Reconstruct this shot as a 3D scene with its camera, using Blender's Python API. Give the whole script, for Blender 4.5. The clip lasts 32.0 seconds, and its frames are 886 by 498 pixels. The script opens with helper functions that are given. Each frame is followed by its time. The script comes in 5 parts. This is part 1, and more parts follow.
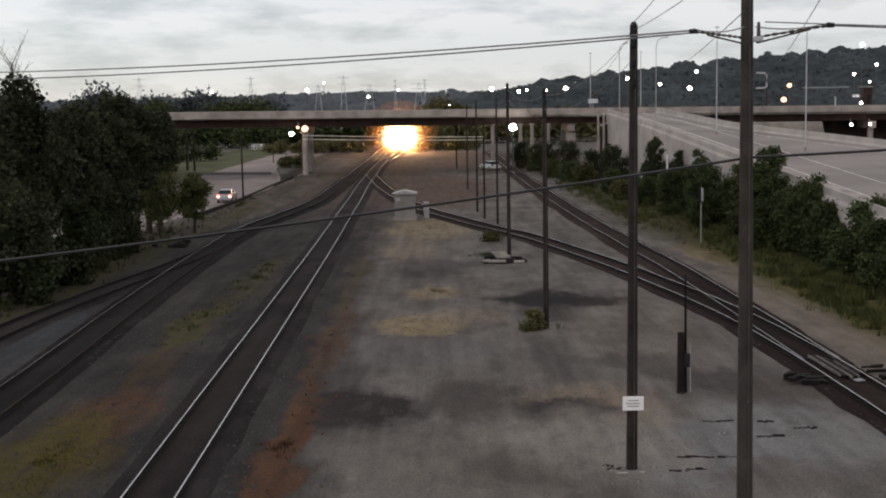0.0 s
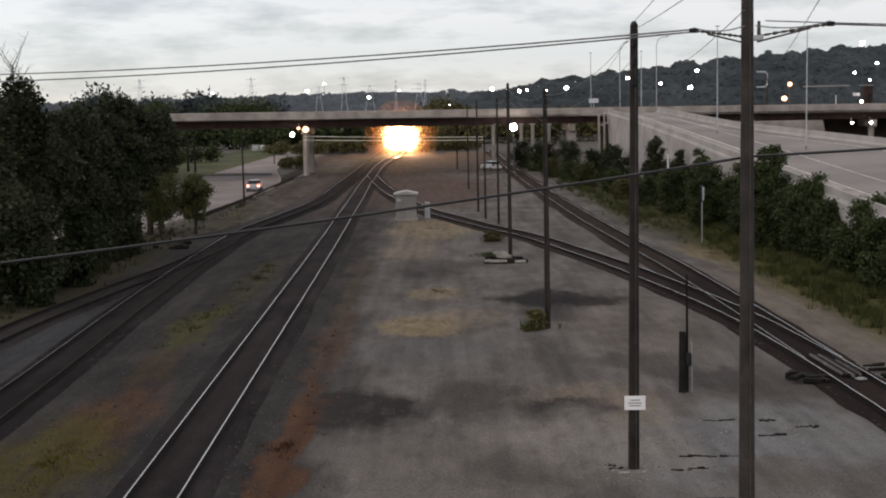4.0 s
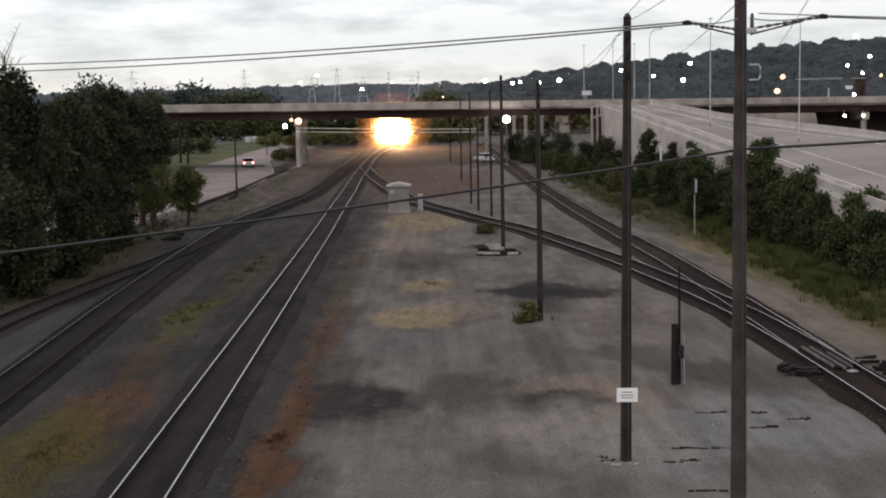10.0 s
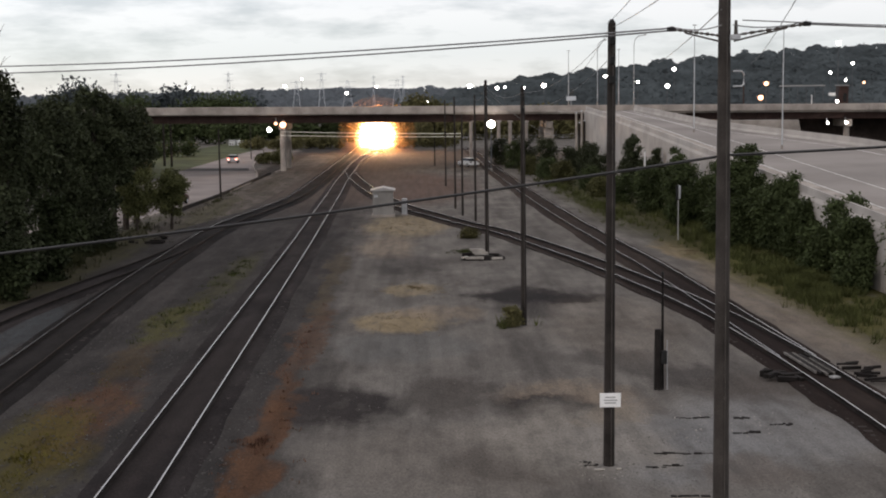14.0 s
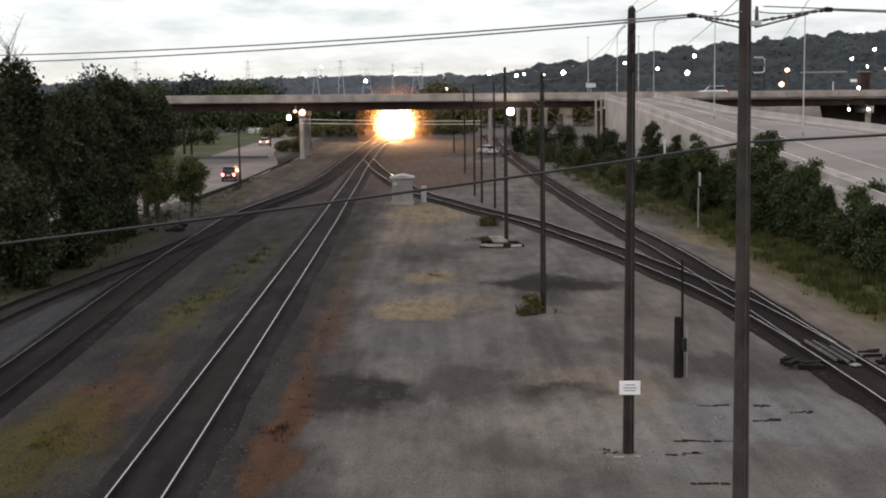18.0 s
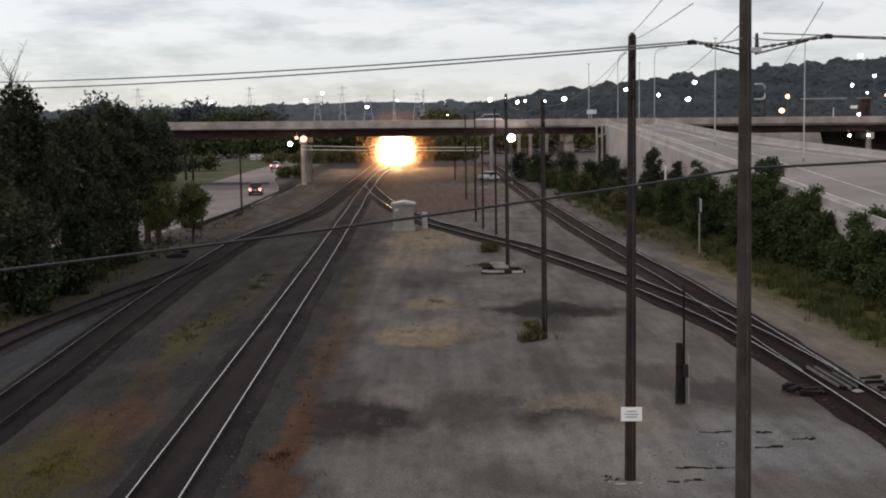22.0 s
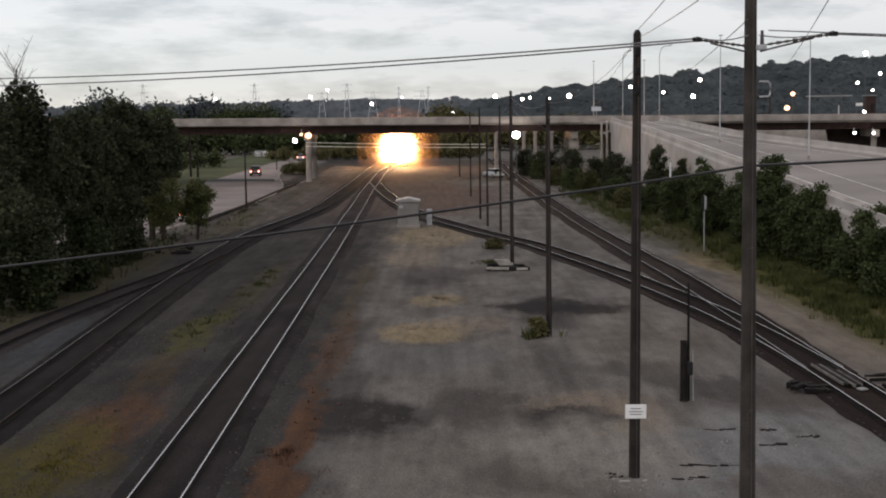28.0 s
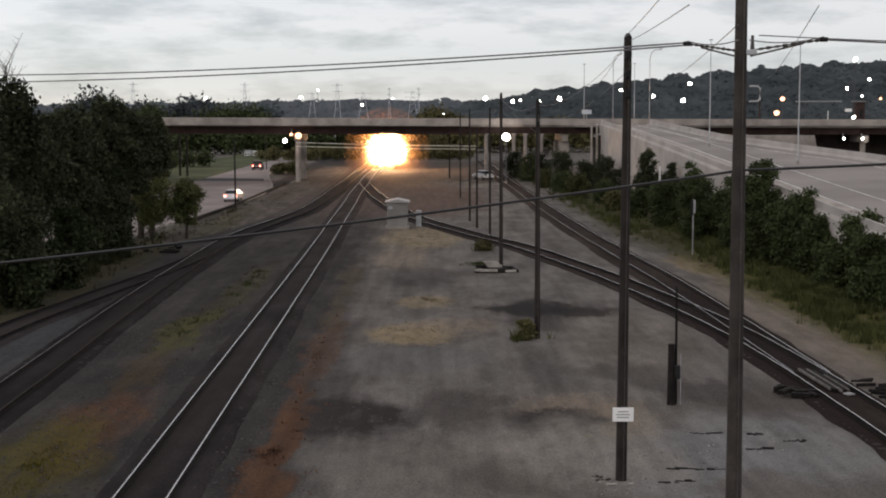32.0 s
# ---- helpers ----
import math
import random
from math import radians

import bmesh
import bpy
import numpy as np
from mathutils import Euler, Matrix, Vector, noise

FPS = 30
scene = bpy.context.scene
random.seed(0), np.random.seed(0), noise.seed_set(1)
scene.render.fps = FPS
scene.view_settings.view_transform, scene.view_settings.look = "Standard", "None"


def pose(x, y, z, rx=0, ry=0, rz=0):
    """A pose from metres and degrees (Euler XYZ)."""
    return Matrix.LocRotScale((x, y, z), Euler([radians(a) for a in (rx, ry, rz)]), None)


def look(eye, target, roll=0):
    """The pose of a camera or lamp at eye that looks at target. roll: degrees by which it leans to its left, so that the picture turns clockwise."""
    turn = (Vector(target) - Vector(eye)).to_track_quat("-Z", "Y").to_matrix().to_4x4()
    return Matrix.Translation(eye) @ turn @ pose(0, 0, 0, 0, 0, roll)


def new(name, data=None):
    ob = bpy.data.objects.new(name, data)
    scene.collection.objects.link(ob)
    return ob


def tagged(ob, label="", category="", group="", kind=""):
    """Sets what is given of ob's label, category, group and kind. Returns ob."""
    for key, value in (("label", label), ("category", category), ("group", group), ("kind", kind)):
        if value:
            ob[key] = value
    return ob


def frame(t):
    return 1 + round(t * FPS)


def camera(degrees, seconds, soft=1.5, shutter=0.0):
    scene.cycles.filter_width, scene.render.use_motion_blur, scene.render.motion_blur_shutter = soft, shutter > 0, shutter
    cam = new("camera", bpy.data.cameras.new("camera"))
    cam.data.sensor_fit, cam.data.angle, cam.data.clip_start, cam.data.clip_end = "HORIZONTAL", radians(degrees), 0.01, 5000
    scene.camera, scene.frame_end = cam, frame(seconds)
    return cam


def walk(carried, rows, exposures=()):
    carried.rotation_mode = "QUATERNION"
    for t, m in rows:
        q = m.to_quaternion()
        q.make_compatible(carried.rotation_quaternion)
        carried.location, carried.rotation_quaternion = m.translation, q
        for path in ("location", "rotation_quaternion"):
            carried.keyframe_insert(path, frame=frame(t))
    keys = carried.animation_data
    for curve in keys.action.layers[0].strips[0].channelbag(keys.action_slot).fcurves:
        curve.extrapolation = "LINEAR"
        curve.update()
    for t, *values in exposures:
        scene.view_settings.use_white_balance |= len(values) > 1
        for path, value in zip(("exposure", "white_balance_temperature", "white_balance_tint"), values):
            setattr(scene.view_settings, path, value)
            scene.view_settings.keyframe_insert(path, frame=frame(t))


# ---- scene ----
cam = camera(38.0, 32.0, soft=2.0)

EYE = (0.0, 0.0, 11.0)
# seconds, pitch, lean, heading: held by hand on an overpass, only turning
HELD = (
    (0, 83.530, 1.008, -0.109), (0.5, 83.873, 1.014, -0.608), (1, 83.517, 0.999, -0.406), (1.5, 83.764, 1.040, -0.391),
    (2, 84.155, 1.033, -0.498), (2.5, 83.955, 1.146, -0.213), (3, 83.710, 1.108, -0.326), (3.5, 83.518, 1.136, -0.191),
    (5.5, 83.664, 1.428, 0.077), (6, 83.417, 1.343, -0.140), (6.5, 83.218, 1.337, 0.169), (7, 82.539, 1.410, 0.091),
    (7.5, 82.592, 1.345, -0.110), (8, 83.191, 1.173, -0.327), (8.5, 83.246, 1.188, -0.179), (9, 83.256, 1.154, -0.066),
    (9.5, 83.182, 1.123, -0.251), (10, 83.179, 1.111, -0.393), (10.5, 83.263, 1.119, -0.347), (11, 83.201, 1.169, -0.382),
    (11.5, 83.296, 1.146, -0.551), (12, 83.261, 1.132, -0.842), (12.5, 82.760, 1.145, -0.997), (13, 83.201, 1.009, -0.991),
    (13.5, 83.566, 0.761, -1.394), (14, 83.371, 0.777, -1.071), (14.5, 82.985, 0.862, -1.636), (16.5, 82.884, 0.757, -0.342),
    (17, 82.687, 0.744, -0.571), (17.5, 82.844, 0.775, -0.280), (18, 82.828, 0.905, -0.221), (18.5, 83.090, 0.791, -0.384),
    (19, 83.025, 0.721, -0.603), (19.5, 83.395, 0.666, -0.895), (20, 83.488, 0.806, -0.573), (20.5, 83.777, 0.833, -0.402),
    (21, 84.019, 0.824, -0.485), (21.5, 83.834, 0.887, -0.261), (22, 83.992, 0.925, -0.171), (22.5, 83.923, 0.936, -0.010),
    (23, 83.818, 0.936, 0.023), (23.5, 83.791, 0.900, -0.095), (24, 83.871, 0.853, -0.219), (24.5, 83.944, 0.771, -0.178),
    (25, 84.018, 0.739, -0.107), (25.5, 83.846, 0.826, -0.220), (27.5, 83.807, 0.824, -0.100), (28, 83.859, 0.845, 0.040),
    (28.5, 83.856, 0.772, -0.122), (29, 83.819, 0.705, -0.147), (29.5, 83.830, 0.679, -0.141), (30, 83.930, 0.716, -0.201),
    (30.5, 83.144, 0.617, -0.272), (31, 83.313, 0.550, -0.189), (31.5, 84.177, 0.219, -0.831), (32, 83.919, 0.254, -0.387),
)
walk(cam, [(t, pose(*EYE, a, b, c)) for t, a, b, c in HELD], exposures=[
    (t, s, 6800, 16) for t, s in ((0, -0.04), (1, 0.03), (3.5, 0.02), (6, 0.08), (7, 0.29), (9, 0.25), (12, 0.18), (14.5, 0.17), (17, 0.33), (19, 0.30), (20, 0.19), (21, 0.04), (25, 0.03), (29.5, -0.02), (30.4, 0.08), (31, 0.16), (31.5, 0.08), (32, -0.04))])

# ---------------------------------------------------------------- sky and sun
world = bpy.data.worlds.new("dusk_sky")
scene.world = world
world.use_nodes = True
wt = world.node_tree
wt.nodes.clear()


def wn(kind, **values):
    n = wt.nodes.new(kind)
    for k, v in values.items():
        n.inputs[k].default_value = v
    return n


sky = wt.nodes.new("ShaderNodeTexSky")
sky.sky_type, sky.sun_disc = "NISHITA", False
sky.sun_elevation, sky.sun_rotation = radians(32), radians(-60)
sky.dust_density, sky.ozone_density = 0.0, 1.6
tc = wt.nodes.new("ShaderNodeTexCoord")
mp = wn("ShaderNodeMapping", Scale=(1.0, 1.0, 4.5))
wt.links.new(tc.outputs["Generated"], mp.inputs["Vector"])
cl = wn("ShaderNodeTexNoise", Scale=9.0, Detail=6.0, Roughness=0.6)
wt.links.new(mp.outputs["Vector"], cl.inputs["Vector"])
ramp = wt.nodes.new("ShaderNodeValToRGB")
ramp.color_ramp.elements[0].position, ramp.color_ramp.elements[0].color = 0.35, (0.62, 0.645, 0.67, 1)
ramp.color_ramp.elements[1].position, ramp.color_ramp.elements[1].color = 0.53, (0.99, 0.99, 0.99, 1)
wt.links.new(cl.outputs["Fac"], ramp.inputs["Fac"])
bgs = wn("ShaderNodeBackground", Strength=0.03)
wt.links.new(sky.outputs["Color"], bgs.inputs["Color"])
bgc = wn("ShaderNodeBackground", Strength=0.86)
# an overcast sky: bluish and dimmer at the horizon, brightest overhead
sep = wt.nodes.new("ShaderNodeSeparateXYZ")
wt.links.new(tc.outputs["Generated"], sep.inputs[0])
lift = wt.nodes.new("ShaderNodeValToRGB")
lift.color_ramp.elements[0].position, lift.color_ramp.elements[0].color = 0.0, (0.615, 0.685, 0.76, 1)
lift.color_ramp.elements[1].position, lift.color_ramp.elements[1].color = 0.75, (0.86, 0.845, 0.825, 1)
for z, c in ((0.035, (0.585, 0.65, 0.715, 1)), (0.065, (0.735, 0.765, 0.80, 1)), (0.25, (0.73, 0.745, 0.765, 1))):
    lift.color_ramp.elements.new(z).color = c
wt.links.new(sep.outputs["Z"], lift.inputs["Fac"])
tone = wt.nodes.new("ShaderNodeMix")
tone.data_type, tone.blend_type = "RGBA", "MULTIPLY"
tone.inputs[0].default_value = 1.0
wt.links.new(ramp.outputs["Color"], tone.inputs[6])
wt.links.new(lift.outputs["Color"], tone.inputs[7])
wt.links.new(tone.outputs[2], bgc.inputs["Color"])
add = wt.nodes.new("ShaderNodeAddShader")
wt.links.new(bgs.outputs["Background"], add.inputs[0])
wt.links.new(bgc.outputs["Background"], add.inputs[1])
wout = wt.nodes.new("ShaderNodeOutputWorld")
wt.links.new(add.outputs["Shader"], wout.inputs["Surface"])

sun = new("sun", bpy.data.lights.new("sun", "SUN"))
sun.data.energy, sun.data.angle, sun.data.color = 0.5, radians(25), (1.0, 0.93, 0.84)
sun.matrix_world = look((0, 0, 60), (50, 60, 25))


# ---------------------------------------------------------------- materials
def mat(name, col, rough=0.8, var=0.25, scale=3.0, fine=40.0, bump=0.3, metal=0.0, col2=None, dist=0.02, island=0.0, spec=0.15):
    """Colour broken up at two scales, with fine relief."""
    m = bpy.data.materials.new(name)
    m.use_nodes = True
    nt = m.node_tree
    b = nt.nodes["Principled BSDF"]
    b.inputs["Roughness"].default_value, b.inputs["Metallic"].default_value = rough, metal
    b.inputs["Specular IOR Level"].default_value = 0.5 if metal or rough < 0.4 else spec
    t = nt.nodes.new("ShaderNodeTexCoord")
    n1, n2 = nt.nodes.new("ShaderNodeTexNoise"), nt.nodes.new("ShaderNodeTexNoise")
    n1.inputs["Scale"].default_value, n2.inputs["Scale"].default_value = scale, fine
    n1.inputs["Detail"].default_value, n2.inputs["Detail"].default_value = 4, 3
    for n in (n1, n2):
        nt.links.new(t.outputs["Object"], n.inputs["Vector"])
    mix = nt.nodes.new("ShaderNodeMix")
    mix.data_type = "RGBA"
    lo = [c * (1 - var) for c in col]
    hi = list(col2) if col2 else [min(1, c * (1 + var)) for c in col]
    mix.inputs[6].default_value, mix.inputs[7].default_value = (*lo, 1), (*hi, 1)
    r = nt.nodes.new("ShaderNodeMapRange")
    r.inputs["From Min"].default_value, r.inputs["From Max"].default_value = 0.36, 0.64
    nt.links.new(n1.outputs["Fac"], r.inputs["Value"])
    nt.links.new(r.outputs["Result"], mix.inputs[0])
    last = mix.outputs[2]
    mul = nt.nodes.new("ShaderNodeMix")
    mul.data_type, mul.blend_type = "RGBA", "MULTIPLY"
    mul.inputs[0].default_value = min(1.0, var * 2)
    nt.links.new(last, mul.inputs[6])
    nt.links.new(n2.outputs["Color"], mul.inputs[7])
    sc = nt.nodes.new("ShaderNodeHueSaturation")
    sc.inputs["Saturation"].default_value = 1.0
    sc.inputs["Value"].default_value = 1.0 + min(1.0, var * 2) * 0.9
    nt.links.new(mul.outputs[2], sc.inputs["Color"])
    gray = nt.nodes.new("ShaderNodeRGBToBW")
    nt.links.new(n2.outputs["Color"], gray.inputs["Color"])
    nt.links.new(gray.outputs["Val"], mul.inputs[7])
    last = sc.outputs["Color"]
    if island:
        g = nt.nodes.new("ShaderNodeNewGeometry")
        o = nt.nodes.new("ShaderNodeObjectInfo")
        ad = nt.nodes.new("ShaderNodeMath")
        ad.operation = "ADD"
        nt.links.new(g.outputs["Random Per Island"], ad.inputs[0])
        nt.links.new(o.outputs["Random"], ad.inputs[1])
        mr = nt.nodes.new("ShaderNodeMapRange")
        mr.inputs["From Max"].default_value = 2.0
        mr.inputs["To Min"].default_value, mr.inputs["To Max"].default_value = 1 - island, 1 + island
        nt.links.new(ad.outputs[0], mr.inputs["Value"])
        h = nt.nodes.new("ShaderNodeHueSaturation")
        nt.links.new(last, h.inputs["Color"])
        nt.links.new(mr.outputs["Result"], h.inputs["Value"])
        last = h.outputs["Color"]
    nt.links.new(last, b.inputs["Base Color"])
    if bump:
        bp = nt.nodes.new("ShaderNodeBump")
        bp.inputs["Strength"].default_value, bp.inputs["Distance"].default_value = bump, dist
        nt.links.new(n2.outputs["Fac"], bp.inputs["Height"])
        nt.links.new(bp.outputs["Normal"], b.inputs["Normal"])
    return m


def glow(name, col, strength):
    m = bpy.data.materials.new(name)
    m.use_nodes = True
    b = m.node_tree.nodes["Principled BSDF"]
    b.inputs["Base Color"].default_value = (*col, 1)
    b.inputs["Emission Color"].default_value = (*col, 1)
    b.inputs["Emission Strength"].default_value = strength
    return m


def patched(name, base, base2, patches, rough=0.95, scale=0.35, shelf=None):
    """Gravel with worn, stained, grassy and tinted places, each with a ragged outline: x, y, half width, half length,
    colour, cover.
    """
    m = bpy.data.materials.new(name)
    m.use_nodes = True
    nt = m.node_tree
    b = nt.nodes["Principled BSDF"]
    b.inputs["Roughness"].default_value = rough
    b.inputs["Specular IOR Level"].default_value = 0.04
    t = nt.nodes.new("ShaderNodeTexCoord")

    drawn = nt.nodes.new("ShaderNodeMapping")
    drawn.inputs["Scale"].default_value = (1, 0.4, 1)
    nt.links.new(t.outputs["Object"], drawn.inputs["Vector"])

    def noise_tex(s, d, rgh=0.6):
        n = nt.nodes.new("ShaderNodeTexNoise")
        n.inputs["Scale"].default_value, n.inputs["Detail"].default_value, n.inputs["Roughness"].default_value = s, d, rgh
        nt.links.new(drawn.outputs["Vector"], n.inputs["Vector"])
        return n

    def mixer(fac, a, bcol, blend="MIX"):
        x = nt.nodes.new("ShaderNodeMix")
        x.data_type, x.blend_type = "RGBA", blend
        for sock, val in ((x.inputs[0], fac), (x.inputs[6], a), (x.inputs[7], bcol)):
            if isinstance(val, (float, int)):
                sock.default_value = val
            elif isinstance(val, tuple):
                sock.default_value = (*val, 1)
            else:
                nt.links.new(val, sock)
        return x.outputs[2]

    def rng(val, a, bb, c=0.0, d=1.0):
        r = nt.nodes.new("ShaderNodeMapRange")
        for k, v in zip(("From Min", "From Max", "To Min", "To Max"), (a, bb, c, d)):
            r.inputs[k].default_value = v
        nt.links.new(val, r.inputs["Value"])
        return r.outputs["Result"]

    big, mid, fine = noise_tex(scale, 5), noise_tex(1.6, 4), noise_tex(14, 4, 0.7)
    c = mixer(rng(big.outputs["Fac"], 0.38, 0.62), base, base2)
    warp = nt.nodes.new("ShaderNodeVectorMath")
    warp.operation = "MULTIPLY_ADD"
    wv = noise_tex(0.55, 5, 0.65)
    nt.links.new(wv.outputs["Color"], warp.inputs[0])
    warp.inputs[1].default_value = (3.6, 6.0, 0)
    nt.links.new(t.outputs["Object"], warp.inputs[2])
    if shelf:
        # dark ballast towards the main tracks, thinning out into the yard
        sp = nt.nodes.new("ShaderNodeSeparateXYZ")
        nt.links.new(warp.outputs[0], sp.inputs[0])
        ln = nt.nodes.new("ShaderNodeMath")
        ln.operation = "MULTIPLY_ADD"
        nt.links.new(sp.outputs["Y"], ln.inputs[0])
        ln.inputs[1].default_value = 0.0145
        nt.links.new(sp.outputs["X"], ln.inputs[2])
        edge = nt.nodes.new("ShaderNodeMath")
        edge.operation = "MULTIPLY"
        nt.links.new(rng(ln.outputs[0], -0.2, -3.3), edge.inputs[0])
        nt.links.new(rng(ln.outputs[0], -21.5, -20.0), edge.inputs[1])
        c = mixer(edge.outputs[0], c, mixer(rng(big.outputs["Fac"], 0.4, 0.6), *shelf))
    for x, y, rx, ry, col, cover in patches:
        mpg = nt.nodes.new("ShaderNodeMapping")
        mpg.inputs["Location"].default_value = (-(x + 1.8) / rx, -(y + 3.0) / ry, 0)
        mpg.inputs["Scale"].default_value = (1 / rx, 1 / ry, 0)
        nt.links.new(warp.outputs[0], mpg.inputs["Vector"])
        ln = nt.nodes.new("ShaderNodeVectorMath")
        ln.operation = "LENGTH"
        nt.links.new(mpg.outputs["Vector"], ln.inputs[0])
        f = rng(ln.outputs["Value"], 1.2, 0.72, 0.0, cover)
        mm = nt.nodes.new("ShaderNodeMath")
        mm.operation = "MULTIPLY"
        nt.links.new(f, mm.inputs[0])
        nt.links.new(rng(mid.outputs["Fac"], 0.25, 0.5, 0.5, 1.0), mm.inputs[1])
        c = mixer(mm.outputs[0], c, col)
    c = mixer(1.0, c, rng(fine.outputs["Fac"], 0.3, 0.7, 0.74, 1.26), "MULTIPLY")
    c = mixer(1.0, c, rng(mid.outputs["Fac"], 0.3, 0.7, 0.88, 1.12), "MULTIPLY")
    # long faint wheel streaks
    stm = nt.nodes.new("ShaderNodeMapping")
    stm.inputs["Scale"].default_value = (1.5, 0.1, 1)
    nt.links.new(t.outputs["Object"], stm.inputs["Vector"])
    stn = nt.nodes.new("ShaderNodeTexNoise")
    stn.inputs["Scale"].default_value, stn.inputs["Detail"].default_value = 1.0, 4
    nt.links.new(stm.outputs["Vector"], stn.inputs["Vector"])
    c = mixer(1.0, c, rng(stn.outputs["Fac"], 0.3, 0.7, 0.84, 1.16), "MULTIPLY")
    nt.links.new(c, b.inputs["Base Color"])
    bp = nt.nodes.new("ShaderNodeBump")
    bp.inputs["Strength"].default_value, bp.inputs["Distance"].default_value = 0.4, 0.05
    nt.links.new(fine.outputs["Fac"], bp.inputs["Height"])
    nt.links.new(bp.outputs["Normal"], b.inputs["Normal"])
    return m


STRAW, DARK, TAN, RED, OCHRE, GREEN = (0.225, 0.176, 0.108), (0.034, 0.030, 0.029), (0.19, 0.152, 0.117), (0.086, 0.046, 0.027), (0.074, 0.062, 0.017), (0.074, 0.070, 0.022)
M_ground = patched("yard_gravel", (0.090, 0.083, 0.076), (0.153, 0.142, 0.129), (
    (-1.0, 63.5, 2.4, 3.2, STRAW, 0.8), (-0.6, 74.5, 1.8, 2.6, STRAW, 0.6), (0.6, 66, 2.6, 2.0, TAN, 0.6), (-1.2, 113, 3.6, 10.0, STRAW, 0.65),
    (5.4, 46.5, 2.6, 3.0, TAN, 0.75), (8.2, 53, 2.4, 2.2, (0.068, 0.062, 0.057), 0.7), (19.2, 91, 2.0, 7.0, STRAW, 0.8), (1.5, 38.5, 5.0, 4.5, (0.17, 0.152, 0.133), 0.5), (-1.0, 57, 3.6, 3.2, (0.115, 0.113, 0.108), 0.7),
    (-3.2, 45.9, 2.4, 3.6, DARK, 1.0), (0.9, 47.2, 1.8, 3.2, (0.06, 0.053, 0.048), 0.8), (4.4, 44.9, 1.9, 2.0, (0.04, 0.036, 0.034), 1.0), (6.0, 71.5, 3.4, 3.4, (0.034, 0.03, 0.029), 1.0), (7.6, 70.4, 2.6, 1.5, (0.024, 0.022, 0.022), 1.0), (4.4, 71.6, 2.0, 1.6, (0.026, 0.024, 0.023), 0.9), (5.4, 66, 1.6, 2.6, DARK, 0.5),
    (-1.2, 86, 2.6, 6.0, DARK, 0.5), (10.5, 50, 1.5, 2.5, DARK, 0.6), (12.5, 47, 2.0, 3.0, (0.075, 0.065, 0.058), 0.7), (3.0, 38, 2.2, 2.2, (0.08, 0.07, 0.062), 0.7),
    (7.8, 39.3, 3.8, 4.0, (0.17, 0.17, 0.169), 0.65), (11.4, 41.5, 3.4, 4.4, (0.17, 0.17, 0.169), 0.65), (5.0, 41, 2.8, 4.6, (0.2, 0.184, 0.162), 0.75), (9.6, 36.5, 1.6, 1.4, (0.115, 0.1, 0.088), 0.7), (6.6, 43.8, 1.3, 1.6, (0.2, 0.17, 0.135), 0.6),
    # first patch: the train lamps' warm glow, put into the gravel colour
    (-2.0, 165, 9.0, 30.0, (0.085, 0.053, 0.042), 0.8), (9.5, 62, 3.5, 9.0, TAN, 0.2), (19.0, 68, 2.5, 20.0, TAN, 0.5), (-2.5, 97, 2.2, 7.0, TAN, 0.7),
    (-5.25, 41, 0.75, 9.0, RED, 0.9), (-5.3, 58, 0.6, 13.0, RED, 0.55), (-5.6, 80, 0.6, 16.0, (0.07, 0.055, 0.035), 0.6), (-12.0, 44.4, 1.6, 5.8, RED, 0.75), (-12.5, 54.5, 1.0, 4.5, (0.066, 0.047, 0.026), 0.6),
    (-12.9, 38.6, 2.1, 6.8, OCHRE, 0.72), (-12.6, 65, 1.2, 7.0, GREEN, 0.65), (-12.0, 82, 1.0, 12.0, GREEN, 0.3), (-12, 190, 11.0, 60.0, (0.075, 0.06, 0.052), 0.8), (-19.5, 62, 1.2, 9.0, (0.052, 0.058, 0.062), 0.7),
    (23.2, 85, 4.4, 60.0, GREEN, 0.9), (20.4, 140, 4.6, 50.0, (0.052, 0.05, 0.025), 0.9), (0, 250, 32.0, 42.0, (0.06, 0.046, 0.036), 0.85), (-24.0, 90, 2.6, 45.0, (0.05, 0.047, 0.027), 0.9), (-53, 265, 10.0, 30.0, (0.06, 0.075, 0.03), 0.9), (-48, 205, 6.5, 34.0, (0.055, 0.06, 0.028), 0.9)),
    shelf=((0.034, 0.032, 0.031), (0.053, 0.049, 0.047)))
M_bedr = patched("rusty_ballast", (0.025, 0.0192, 0.0168), (0.044, 0.0335, 0.0285), ((14, 60, 3, 20, (0.018, 0.013, 0.012), 0.8),), scale=0.3)
M_bedd = patched("oily_ballast", (0.0198, 0.0172, 0.0174), (0.036, 0.0316, 0.0312), ((-8.6, 45, 0.8, 18, (0.027, 0.0225, 0.0215), 0.6), (-17, 70, 1.2, 16, (0.036, 0.031, 0.028), 0.6)), scale=0.3)
M_bed2 = patched("blackish_ballast", (0.0125, 0.0115, 0.0115), (0.023, 0.021, 0.0205), ((-17, 70, 1.2, 16, (0.03, 0.027, 0.026), 0.5),), scale=0.3)
M_rail = mat("worn_rail_steel", (0.52, 0.505, 0.48), 0.32, 0.1, 2.0, 30, 0.05, 1.0)
M_rust = mat("rusty_rail_steel", (0.0358, 0.0258, 0.0202), 0.85, 0.3, 2.0, 30, 0.2)
# near black: grime plus the shade on rail sides, put into the colour
M_web = mat("shaded_grimy_rail_web", (0.013, 0.0105, 0.0092), 0.85, 0.3, 2.0, 30, 0.2)
